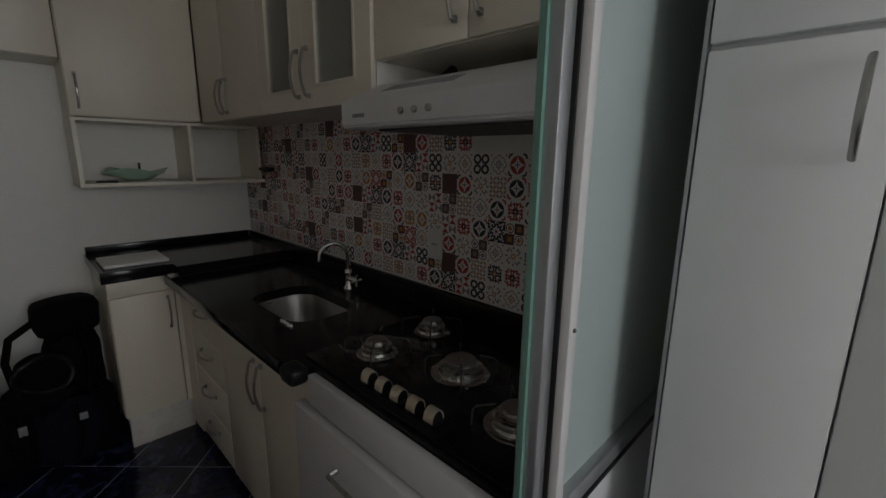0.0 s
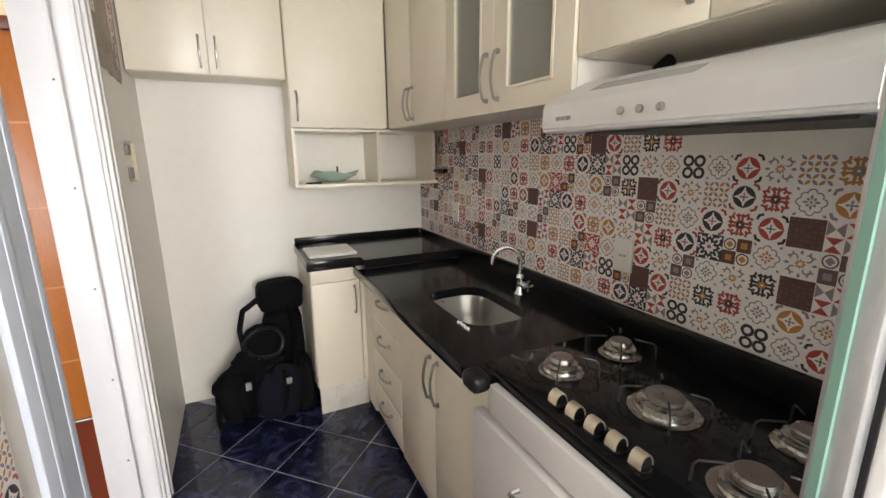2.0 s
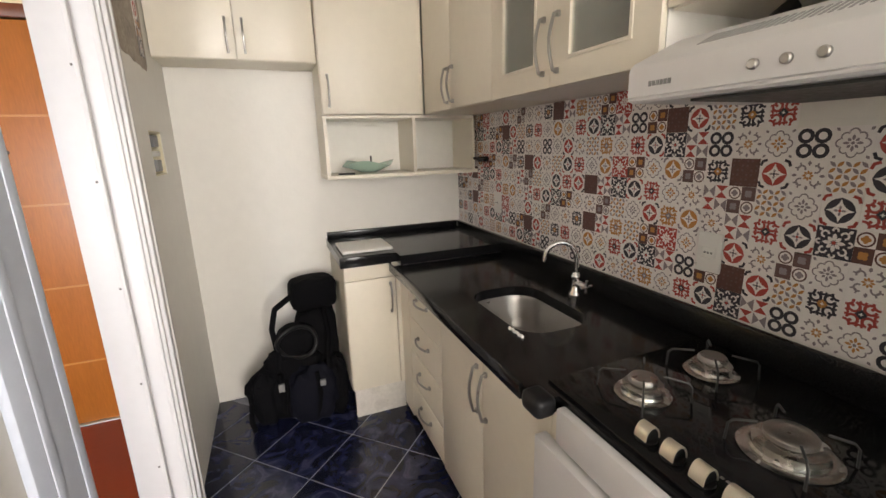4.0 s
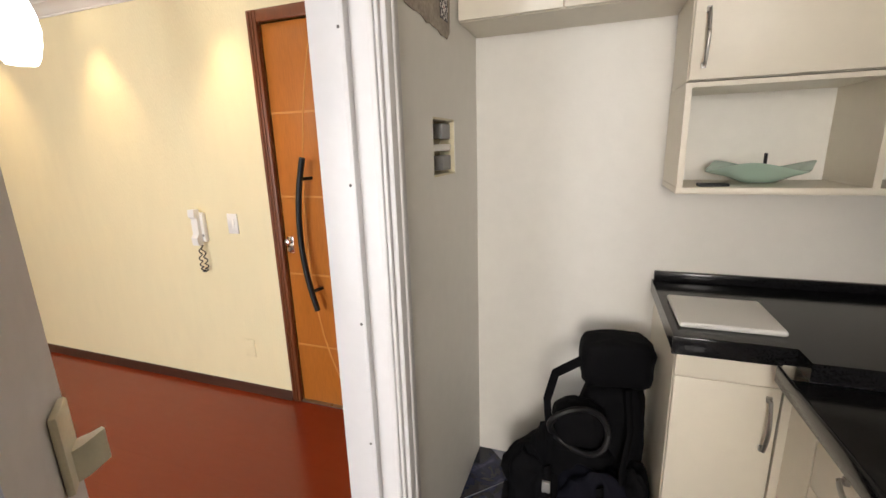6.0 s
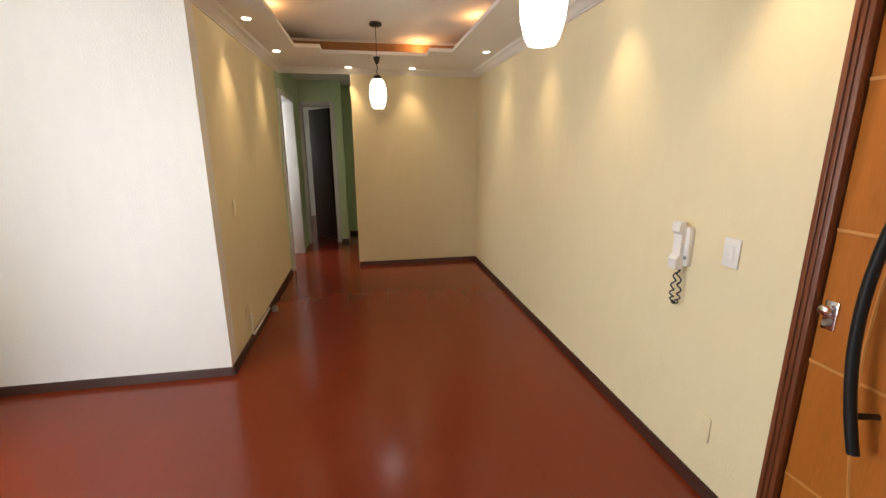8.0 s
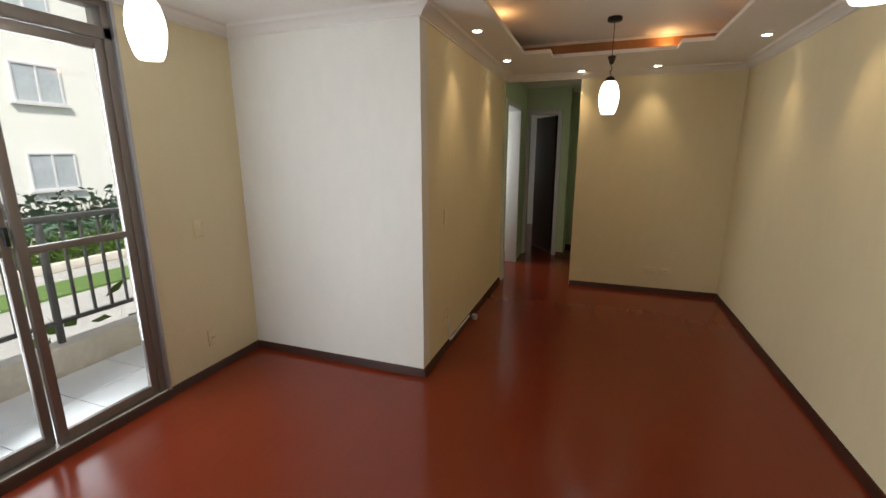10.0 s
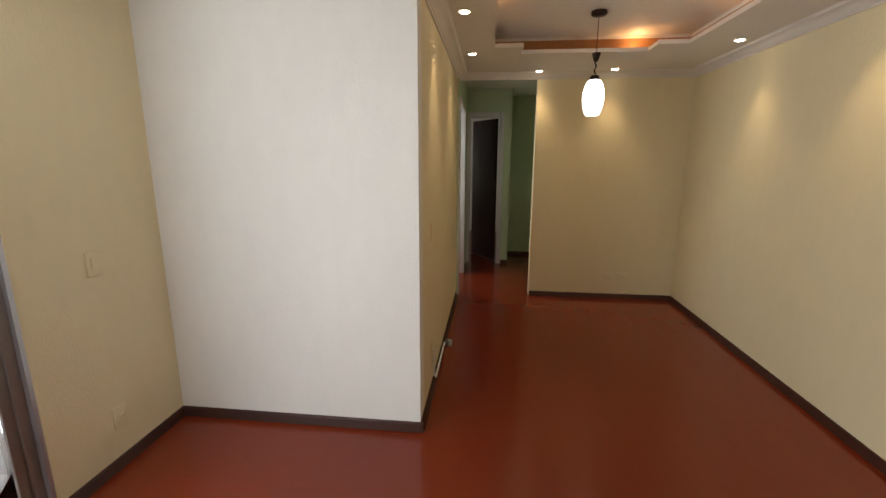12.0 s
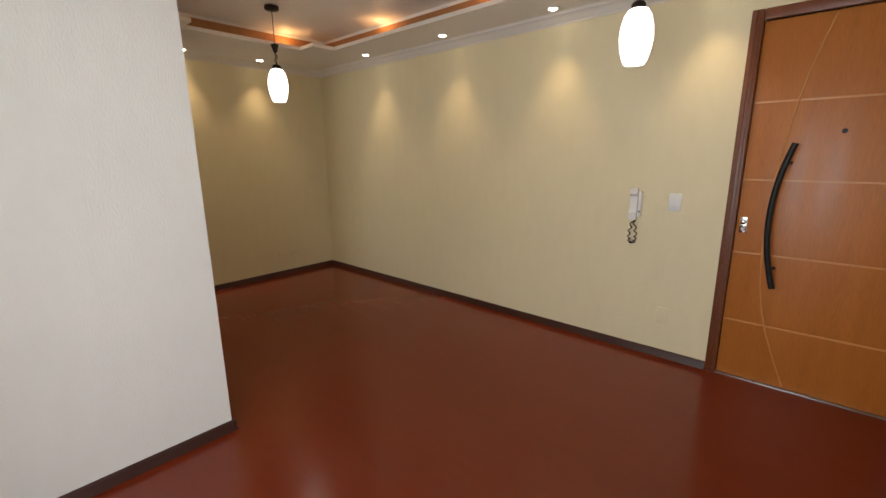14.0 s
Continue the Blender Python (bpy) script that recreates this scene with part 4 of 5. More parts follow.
# open shelf under the corner
sf = thing("open_shelf", (0.57, 3.55, 1.305), "cream open shelf unit with one divider below the cabinets", "shelf")
part("bottom", rounded((0.148, 3.388, 1.305), (XR - 0.006, YK - 0.002, 1.325), 0.002), CABINET, sf)
part("top", boxes(((0.150, 3.40, 1.617), (XR - 0.03, YK - 0.002, 1.631))), CABINET, sf)
for x in (0.150, 0.628, XR - 0.04):
    part("side", boxes(((x, 3.392, 1.325), (x + 0.017, YK - 0.002, 1.617))), CABINET, sf)
part("back", boxes(((0.167, YK - 0.010, 1.325), (0.99, YK - 0.002, 1.617))), CABINET_IN, sf)

# glass bowl on the shelf
BOWL = material("green_bowl_glass", (0.60, 0.80, 0.70), 0.12)
BOWL.node_tree.nodes["Principled BSDF"].inputs["Transmission Weight"].default_value = 0.35
bm = bmesh.new()
rings = []
for r, h in ((0.0, 0.004), (0.05, 0.004), (0.09, 0.022), (0.125, 0.045), (0.145, 0.052), (0.148, 0.056), (0.125, 0.050), (0.088, 0.028), (0.05, 0.009), (0.0, 0.009)):
    rings.append([bm.verts.new((0.40 + (r + 0.012 * math.sin(4 * a) * (r > 0.1)) * math.cos(a), 3.53 + (r * 0.8) * math.sin(a), 1.326 + h + (0.014 * math.sin(3 * a + 1) if r > 0.1 else 0))) for a in [2 * math.pi * k / 36 for k in range(36)]])
for p, q in zip(rings, rings[1:]):
    for i in range(36):
        bm.faces.new((p[i], p[(i + 1) % 36], q[(i + 1) % 36], q[i]))
bmesh.ops.remove_doubles(bm, verts=bm.verts, dist=0.0005)
bmesh.ops.recalc_face_normals(bm, faces=bm.faces)
single("glass_bowl", bm, BOWL, "wavy pale green glass bowl on the open shelf", "bowl")
single("candle_stick", tube([(0.415, 3.53, 1.334), (0.415, 3.53, 1.42)], 0.005, 8), BLACK_PLASTIC, "thin dark stick standing in the glass bowl", "stick")
single("phone", rounded((0.215, 3.42, 1.325), (0.30, 3.46, 1.334), 0.003), BLACK_PLASTIC, "small flat black device on the open shelf", "device")

# lower run
bc = cabinet("base_cabinet", (0.157, 3.178, 0.175), (0.452, YK - 0.002, 0.884), "cream base cabinet with one door at the end of the worktop",
        [(0.158, 0.425, 0.175, 0.80, (0.395, 0.61, 0.765))], "-y", "lower kitchen cabinets")
part("rail", rounded((0.158, 3.172, 0.803), (0.44, 3.196, 0.883), 0.002), CABINET, bc)
part("stile", boxes(((0.428, 3.176, 0.175), (0.452, 3.197, 0.80))), CABINET, bc)
single("plinth", rounded((0.17, 3.20, 0.0), (0.455, 3.24, 0.174), 0.003), MARBLE, "veined pale marble plinth under the base cabinet", "plinth")
dz = (0.06, 0.245, 0.44, 0.63, 0.835)
dr = cabinet("drawer_unit", (XF1, 2.60, 0.04), (0.98, 3.06, 0.842), "cream kitchen drawer unit with four drawers", [], "-x", "lower kitchen cabinets")
for z0, z1 in zip(dz, dz[1:]):
    d = part("drawer", rounded((XF1, 2.603, z0 + 0.002), (XF1 + 0.018, 3.03, z1 - 0.002), 0.003), CABINET, dr)
    zz = z0 + (z1 - z0) * 0.62
    bow_handle(d, (XF1, 2.75, zz), (XF1, 2.89, zz), (-1, 0, 0))
part("filler", boxes(((XF1 - 0.001, 3.033, 0.04), (XF1 + 0.02, 3.177, 0.842))), CABINET, dr)
sinkcab = cabinet("sink_cabinet", (XF1, 1.835, 0.04), (0.98, 2.598, 0.60), "cream sink cabinet with a pair of doors",
        [(1.835, 2.215, 0.05, 0.838, (2.185, 0.565, 0.735)), (2.215, 2.598, 0.05, 0.838, (2.25, 0.565, 0.735))], "-x", "lower kitchen cabinets")
part("rail", boxes(((XF1 + 0.02, 1.837, 0.60), (XF1 + 0.035, 2.596, 0.842))), CABINET, sinkcab)
ov = cabinet("hob_cabinet", (XF1 - 0.02, 1.085, 0.04), (0.98, 1.832, 0.842), "cream cabinet under the hob with a pull-down door",
        [], "-x", "lower kitchen cabinets")
d = part("door", rounded((XF1 - 0.055, 1.09, 0.06), (XF1 - 0.02, 1.83, 0.777), 0.004), WHITE_PAINT, ov, "white thick door with a bar handle")
part("handle", tube([(XF1 - 0.057, 1.60, 0.685), (XF1 - 0.085, 1.60, 0.685), (XF1 - 0.085, 1.45, 0.685), (XF1 - 0.057, 1.45, 0.685)], 0.006, 8), SATIN, d, "satin bar handle")
part("rail", rounded((XF1 - 0.035, 1.09, 0.785), (XF1 - 0.01, 1.775, 0.876), 0.004), WHITE_PAINT, ov, "white board in front of the hob")
single("edge_guard", rounded((0.370, 1.785, 0.840), (0.430, 1.862, 0.894), 0.018, 3), BLACK_PLASTIC, "rounded black plastic corner piece on the worktop edge", "corner guard")

# worktop with the cut-out for the sink
def slab_with_hole(outer, hole, z0, z1):
    bm = bmesh.new()
    edges = []
    for loop in (outer, hole):
        vs = [bm.verts.new((x, y, z1)) for x, y in loop]
        edges += [bm.edges.new((vs[i], vs[(i + 1) % len(vs)])) for i in range(len(vs))]
    bmesh.ops.triangle_fill(bm, use_beauty=True, use_dissolve=False, edges=edges)
    r = bmesh.ops.extrude_face_region(bm, geom=bm.faces[:])
    bmesh.ops.translate(bm, verts=[v for v in r["geom"] if isinstance(v, bmesh.types.BMVert)], vec=(0, 0, z0 - z1))
    bmesh.ops.recalc_face_normals(bm, faces=bm.faces)
    return bm


def round_rect(x0, y0, x1, y1, r, n=7):
    pts = []
    for cx, cy, a0 in ((x1 - r, y1 - r, 0), (x0 + r, y1 - r, 90), (x0 + r, y0 + r, 180), (x1 - r, y0 + r, 270)):
        pts += [(cx + r * math.cos(radians(a0 + 90 * k / n)), cy + r * math.sin(radians(a0 + 90 * k / n))) for k in range(n + 1)]
    return pts


SX0, SX1, SY0, SY1 = 0.545, 0.825, 2.10, 2.545
wt = thing("worktop", (0.7, 2.2, ZW), "black granite worktop with a raised end and upstand", "worktop")
part("slab", slab_with_hole([(0.442, 1.08), (XR - 0.002, 1.08), (XR - 0.002, 3.07), (0.388, 3.07), (0.388, 1.80), (0.442, 1.80)], round_rect(SX0, SY0, SX1, SY1, 0.10), 0.845, ZW), GRANITE, wt)
part("front_edge", rounded((0.382, 1.88, 0.843), (0.394, 3.135, ZW + 0.004), 0.005), GRANITE, wt)
part("raised_slab", boxes(((0.142, 3.147, 0.886), (0.43, YK - 0.002, ZD)), ((0.43, 3.07, 0.886), (XR - 0.002, YK - 0.002, ZD))), GRANITE, wt)
part("raised_edge", rounded((0.138, 3.138, 0.884), (0.40, 3.150, ZD + 0.004), 0.004), GRANITE, wt)
part("upstand", rounded((XR - 0.026, 1.08, ZW), (XR - 0.004, YK - 0.003, 0.972), 0.004), GRANITE, wt)
part("upstand", rounded((0.148, YK - 0.024, ZD), (XR - 0.028, YK - 0.003, 0.974), 0.004), GRANITE, wt)

sk = thing("sink", (0.68, 2.32, 0.70), "brushed steel undermounted sink bowl", "sink")
bm = bmesh.new()
rings = []
for inset, z, r in ((-0.012, 0.8445, 0.11), (0.0, 0.8445, 0.10), (0.006, 0.83, 0.096), (0.012, 0.75, 0.09), (0.03, 0.718, 0.08), (0.075, 0.708, 0.055)):
    rings.append([bm.verts.new((x, y, z)) for x, y in round_rect(SX0 + inset, SY0 + inset, SX1 - inset, SY1 - inset, r)])
for p, q in zip(rings, rings[1:]):
    for i in range(len(p)):
        bm.faces.new((p[i], p[(i + 1) % len(p)], q[(i + 1) % len(p)], q[i]))
bm.faces.new(rings[-1])
bmesh.ops.recalc_face_normals(bm, faces=bm.faces)
bmesh.ops.reverse_faces(bm, faces=bm.faces)
part("bowl", bm, STEEL, sk)
part("drain", lathe([(0.042, 0.7085), (0.042, 0.712), (0.030, 0.713), (0.024, 0.7095), (0.0, 0.7095)], (0.70, 2.32, 0), 24), CHROME, sk, "chrome drain")

tp = thing("tap", (0.925, 2.345, ZW), "chrome kitchen tap with a swan neck and cross handle", "tap")
part("base", lathe([(0.026, ZW), (0.026, ZW + 0.006), (0.017, ZW + 0.018), (0.015, ZW + 0.07), (0.018, ZW + 0.075), (0.012, ZW + 0.09)], (0.925, 2.345, 0), 20), CHROME, tp)
part("spout", tube([(0.925, 2.345, ZW + 0.08), (0.925, 2.345, ZW + 0.15)] + [(0.925 - 0.055 * (1 - math.cos(a)), 2.345 + 0.025 * (1 - math.cos(a)), ZW + 0.15 + 0.06 * math.sin(a)) for a in [math.pi * k / 10 for k in range(1, 11)]] + [(0.815, 2.396, ZW + 0.135)], 0.0095, 10), CHROME, tp)
vv = part("valve", lathe([(0.013, 0.0), (0.013, -0.035), (0.009, -0.04), (0.009, -0.055)], (0.925, 2.335, ZW + 0.048), 16, axis="y"), CHROME, tp)
part("cross_handle", tube([(0.900, 2.283, ZW + 0.048), (0.950, 2.283, ZW + 0.048)], 0.006, 8), CHROME, vv)
part("cross_handle", tube([(0.925, 2.283, ZW + 0.023), (0.925, 2.283, ZW + 0.073)], 0.006, 8), CHROME, vv)
wr = [(0.530 + 0.004 * math.sin(k * 2.1), 2.10 + k * 0.0085, ZW + 0.004 + 0.002 * math.sin(k * 3)) for k in range(10)]
single("white_strip", tube(wr, 0.005, 6), WHITE_PLASTIC, "small crumpled white strip beside the sink", "wrapper")
single("cutting_board", rounded((0.165, 3.215, ZD), (0.432, 3.465, ZD + 0.018), 0.008, 3), WHITE_PLASTIC, "white plastic cutting board on the black worktop", "cutting board")

KNOB = material("champagne_metal", (0.62, 0.57, 0.46), 0.35, metal=0.7, noise_scale=40, vary=0.05)
BURNER = material("polished_burner_steel", (0.50, 0.485, 0.46), 0.24, metal=1.0, noise_scale=25, vary=0.08)
BURNER_CAP = material("worn_burner_steel", (0.36, 0.34, 0.32), 0.30, metal=1.0, noise_scale=30, vary=0.15)
# hob
hb = thing("hob", (0.70, 1.5, ZW), "black glass gas hob with five burners and steel knobs", "hob")
part("glass", rounded((0.455, 1.12, ZW + 0.001), (0.965, 1.865, ZW + 0.008), 0.003), BLACK_GLASS, hb)
ZH = ZW + 0.008
BURN = [(0.615, 1.72, 0.80), (0.845, 1.722, 0.80), (0.705, 1.465, 1.05), (0.85, 1.24, 0.85), (0.62, 1.22, 0.95)]
for x, y, k in BURN:
    b = part("burner", lathe([(0.076 * k, ZH), (0.078 * k, ZH + 0.003), (0.070 * k, ZH + 0.007), (0.060 * k, ZH + 0.006), (0.056 * k, ZH + 0.010), (0.055 * k, ZH + 0.022), (0.057 * k, ZH + 0.025), (0.050 * k, ZH + 0.029), (0.030 * k, ZH + 0.029)], (x, y, 0), 36), BURNER, hb, "polished steel burner dish")
    part("cap", lathe([(0.036 * k, ZH + 0.0292), (0.041 * k, ZH + 0.032), (0.041 * k, ZH + 0.040), (0.036 * k, ZH + 0.045), (0.012 * k, ZH + 0.047), (0.0, ZH + 0.047)], (x, y, 0), 28), BURNER_CAP, b, "steel burner cap")
    for a in range(4):
        c, q = math.cos(a * math.pi / 2 + 0.75), math.sin(a * math.pi / 2 + 0.75)
        pts = [(x + c * r, y + q * r, ZH + h) for r, h in ((0.100, 0.0), (0.098, 0.036), (0.090, 0.046), (0.05 * k, 0.052))]
        part("pan_support", tube(pts, 0.0025, 6), BLACK_IRON, hb)
for i in range(5):
    y = 1.60 - i * 0.060
    x = 0.50
    kb = part("knob", lathe([(0.021, 0.0), (0.021, 0.004), (0.018, 0.006)], (x, y, ZH), 24), BLACK_PLASTIC, hb)
    half = [(math.cos(math.pi * k / 12), math.sin(math.pi * k / 12)) for k in range(13)]
    part("face", prism([(x + 0.0165 * c, ZH + 0.006 + 0.024 * q) for c, q in half], "y", y - 0.013, y + 0.012), BLACK_PLASTIC, kb)
    part("grip", prism([(x + 0.019 * c, ZH + 0.006 + 0.028 * q) for c, q in half] + [(x + 0.0167 * c, ZH + 0.006 + 0.0245 * q) for c, q in half[::-1]], "y", y - 0.015, y + 0.014), KNOB, kb, "pale champagne metal knob shell")
part("lettering", boxes(*[((0.530 + k * 0.001, 1.50 - k * 0.011, ZH), (0.536 + k * 0.001, 1.507 - k * 0.011, ZH + 0.0006)) for k in range(7)]), SATIN, hb)

# cooker hood
hd = thing("cooker_hood", (0.79, 1.46, 1.535), "white cooker hood with vent slots and three buttons", "cooker hood")
HY0, HY1 = 1.13, 1.765
bm = prism([(0.556, 1.538), (0.548, 1.545), (0.548, 1.598), (0.556, 1.610), (0.68, 1.665), (XR - 0.004, 1.70), (XR - 0.004, 1.56), (0.90, 1.538)], "y", HY0, HY1)
bmesh.ops.bevel(bm, geom=bm.edges[:], offset=0.004, segments=2, affect="EDGES")
part("body", bm, WHITE_PAINT, hd)
for k in range(22):
    y = 1.655 - k * 0.0115
    sl = box(bmesh.new(), (0.60, y, 1.0), (0.645, y + 0.005, 1.002))
    for v in sl.verts:
        v.co.z = 1.610 + (v.co.x - 0.556) * (0.055 / 0.124) + (0.0012 if v.co.z > 1.001 else -0.001)
    part("vent_slot", sl, GREY_PLASTIC, hd)
for y in (1.52, 1.475, 1.43):
    part("button", lathe([(0.008, 0), (0.008, -0.006), (0.006, -0.008)], (0.549, y, 1.572), 16, axis="x"), SATIN, hd, "round metal button")
part("lettering", boxes(*[((0.5465, 1.705 - k * 0.0085, 1.565), (0.5485, 1.711 - k * 0.0085, 1.574)) for k in range(6)]), GREY_PLASTIC, hd)
part("filter", boxes(((0.58, HY0 + 0.03, 1.532), (0.90, HY1 - 0.12, 1.537))), BLACK_IRON, hd, "dark filter underneath")
part("flue_switch", tube([(0.86, 1.70, 1.66), (0.87, 1.70, 1.70), (0.90, 1.69, 1.725)], 0.018, 10), BLACK_PLASTIC, hd, "black flue stub")
# added slab that stands for the painted wall left bare above the tiles
single("hood_bracket", boxes(((XR - 0.012, 1.08, 1.50), (XR - 0.001, 1.70, 1.555))), WALL_KITCHEN, "strip of untiled painted wall under the cooker hood", "board")

# sockets and bits on the tiled wall
for y, z in ((1.89, 1.145), (3.14, 1.15)):
    o = wall_plate((XR - 0.003, y, z), "-x", "white socket plate on the patterned tile wall", "socket", "socket", mat=WHITE_PLASTIC)
vb = thing("wall_valve", (XR - 0.02, 3.27, 1.385), "black shut-off valve on the patterned tile wall", "valve")
part("stem", tube([(XR - 0.003, 3.27, 1.385), (XR - 0.06, 3.27, 1.385)], 0.014, 12), BLACK_PLASTIC, vb)
part("lever", tube([(XR - 0.055, 3.33, 1.388), (XR - 0.055, 3.20, 1.382)], 0.009, 8), BLACK_PLASTIC, vb)

# switch box left open in the partition
jb = thing("open_switch_box", (XK - 0.02, 3.28, 1.47), "open beige switch box without cover in the white wall", "switch box")
part("shell", boxes(((XK - 0.06, YB0, ZB0), (XK - 0.055, YB1, ZB1)), ((XK - 0.055, YB0, ZB0), (XK - 0.002, YB0 + 0.006, ZB1)), ((XK - 0.055, YB1 - 0.006, ZB0), (XK - 0.002, YB1, ZB1)), ((XK - 0.055, YB0 + 0.006, ZB1 - 0.006), (XK - 0.002, YB1 - 0.006, ZB1)), ((XK - 0.055, YB0 + 0.006, ZB0), (XK - 0.002, YB1 - 0.006, ZB0 + 0.006))), CREAM_PLASTIC, jb)
part("bridge", rounded((XK - 0.045, YB0 + 0.008, 1.455), (XK - 0.012, YB1 - 0.008, 1.478), 0.003), WHITE_PLASTIC, jb)
for z0, z1 in ((1.39, 1.44), (1.495, 1.545)):
    part("module", rounded((XK - 0.05, 3.29, z0), (XK - 0.012, YB1 - 0.012, z1), 0.003), GREY_PLASTIC, jb)
    part("wire", tube([(XK - 0.054, 3.21, z0), (XK - 0.03, 3.23, z0 + 0.02), (XK - 0.035, 3.26, z1 - 0.01), (XK - 0.05, 3.285, z1 - 0.015)], 0.003, 6), BLACK_PLASTIC, jb)

# bare patch where the tile foil was torn from the partition
bm = bmesh.new()
edge = [(2.885, 1.845)] + [(2.90 + k * 0.03, 1.835 + 0.018 * noise.noise(Vector((k * 0.7, 2, 0))) - 0.002 * k) for k in range(15)] + [(3.345, 1.83), (3.40, 2.46), (2.885, 2.46)]
vs = [bm.verts.new((XK + 0.0015, y, z)) for y, z in edge]
bm.faces.new(vs)
r = bmesh.ops.extrude_face_region(bm, geom=bm.faces[:])
bmesh.ops.translate(bm, verts=[v for v in r["geom"] if isinstance(v, bmesh.types.BMVert)], vec=(0.002, 0, 0))
bmesh.ops.recalc_face_normals(bm, faces=bm.faces)
single("torn_wall_patch", bm, PLASTER_RAW, "bare rough cement patch of torn wall foil", "wall patch")

# glass partition to the laundry
gp = thing("glass_partition", (0.7, GY, 0), "frosted glass partition in an aluminium frame", "partition")
part("stile", rounded((0.408, GY - 0.016, 0.02), (0.438, GY + 0.022, 2.46), 0.003), ALUMINIUM_RAW, gp)
part("seal", rounded((0.4385, GY - 0.022, 0.02), (0.4435, GY + 0.016, 2.46), 0.002), BLACK_PLASTIC, gp, "dark rubber seal")
part("profile", rounded((0.444, GY - 0.036, 0.02), (0.468, GY - 0.004, 2.46), 0.003), WHITE_PAINT, gp, "white painted profile")
for z in (0.4, 1.225, 2.0):
    part("screw", lathe([(0.004, 0), (0.003, -0.003)], (0.458, GY - 0.0355, z), 10, axis="y"), SCREW, gp)
pn = part("pane", boxes(((0.468, GY - 0.016, 0.92), (XR - 0.004, GY - 0.009, 2.46))), FROSTED, gp, "frosted pane")
pn.visible_shadow = False
pn = part("door_pane", boxes(((0.400, GY + 0.004, 0.02), (0.4075, GY + 0.014, 2.46))), GREEN_GLASS, gp, "green edge of the glass door")
pn.visible_shadow = False
part("bottom_rail", rounded((0.468, GY - 0.036, 0.885), (XR - 0.004, GY - 0.002, 0.92), 0.003), ALUMINIUM_RAW, gp)
part("rail_seal", rounded((0.468, GY - 0.032, 0.86), (XR - 0.004, GY - 0.002, 0.884), 0.002), BLACK_PLASTIC, gp)
part("lower_panel", boxes(((0.468, GY - 0.026, 0.02), (XR - 0.004, GY - 0.006, 0.86))), WHITE_CAB, gp)

# tall white cupboard in the laundry
tc = thing("tall_cabinet", (0.85, 0.55, 0), "tall white laundry cabinet with flat doors and a metal handle", "cabinet")
part("body", boxes(((0.70, 0.05, 0), (XR - 0.004, 0.958, 2.46))), WHITE_CAB, tc)
for y0, y1 in ((0.735, 0.955), (0.40, 0.732), (0.055, 0.397)):
    for z0, z1 in ((0.06, 1.632), (1.642, 2.44)):
        d = part("door", rounded((0.68, y0, z0), (0.699, y1, z1), 0.003), WHITE_CAB, tc)
        if z0 < 1 and y0 > 0.7:
            part("handle", tube(arc((0.672, 0.772, 1.475), (0.672, 0.772, 1.60), (-0.040, 0, 0), 14), 0.006, 8, flat=0.7), SATIN, d, "bowed satin metal handle")
part("edge_strip", boxes(((0.678, 0.957, 0.0), (0.70, 0.963, 2.46))), ALUMINIUM_RAW, tc)

# backpack in the corner
bp = thing("backpack", (-0.10, 3.42, 0), "black trekking backpack with camera bag leaning against the wall", "backpack")
part("main_body", blob((-0.13, 3.42, 0.16), (0.245, 0.15, 0.165), 0.75, 1, 0.11), BLACK_CLOTH, bp)
part("upper_body", blob((0.015, 3.47, 0.40), (0.115, 0.12, 0.22), 0.7, 5, 0.08), BLACK_CLOTH, bp)
part("shoulder", blob((-0.12, 3.40, 0.32), (0.15, 0.11, 0.10), 0.8, 9, 0.1), BLACK_CLOTH, bp)
part("front_pocket", blob((-0.04, 3.29, 0.17), (0.13, 0.085, 0.16), 0.7, 2, 0.1), NAVY_CLOTH, bp, "navy front pocket")
part("side_pocket", blob((-0.28, 3.36, 0.15), (0.075, 0.09, 0.14), 0.75, 3, 0.1), BLACK_CLOTH, bp)
part("side_pocket", blob((0.085, 3.34, 0.17), (0.065, 0.10, 0.17), 0.75, 4, 0.1), BLACK_CLOTH, bp)
part("lid", blob((0.015, 3.45, 0.695), (0.125, 0.085, 0.085), 0.42, 6, 0.05, turn=0.12), BLACK_CLOTH, bp, "boxy black top bag")
part("camera_pouch", blob((-0.10, 3.36, 0.46), (0.095, 0.06, 0.095), 0.7, 7, 0.05), BLACK_CLOTH, bp)
part("pouch_rim", tube([(-0.10 + 0.10 * math.cos(a), 3.30 + 0.02 * math.sin(a * 2), 0.47 + 0.085 * math.sin(a)) for a in [2 * math.pi * k / 24 for k in range(25)]], 0.012, 8), BLACK_PLASTIC, bp)
for pts in ([(-0.10, 3.38, 0.705), (-0.19, 3.36, 0.65), (-0.215, 3.34, 0.55), (-0.20, 3.31, 0.42), (-0.20, 3.28, 0.30)], [(0.06, 3.36, 0.62), (0.07, 3.30, 0.50), (0.05, 3.27, 0.36), (0.06, 3.26, 0.22)], [(-0.20, 3.26, 0.33), (-0.19, 3.23, 0.22), (-0.20, 3.24, 0.10)], [(-0.02, 3.22, 0.32), (-0.01, 3.195, 0.2), (-0.03, 3.22, 0.06)], [(-0.36, 3.33, 0.16), (-0.37, 3.31, 0.06), (-0.355, 3.29, 0.008)]):
    sm = []
    for i in range(len(pts) - 1):
        sm += [Vector(pts[i]).lerp(Vector(pts[i + 1]), k / 4) for k in range(4)]
    part("strap", tube(sm + [Vector(pts[-1])], 0.017, 8, flat=0.3), BLACK_CLOTH, bp)
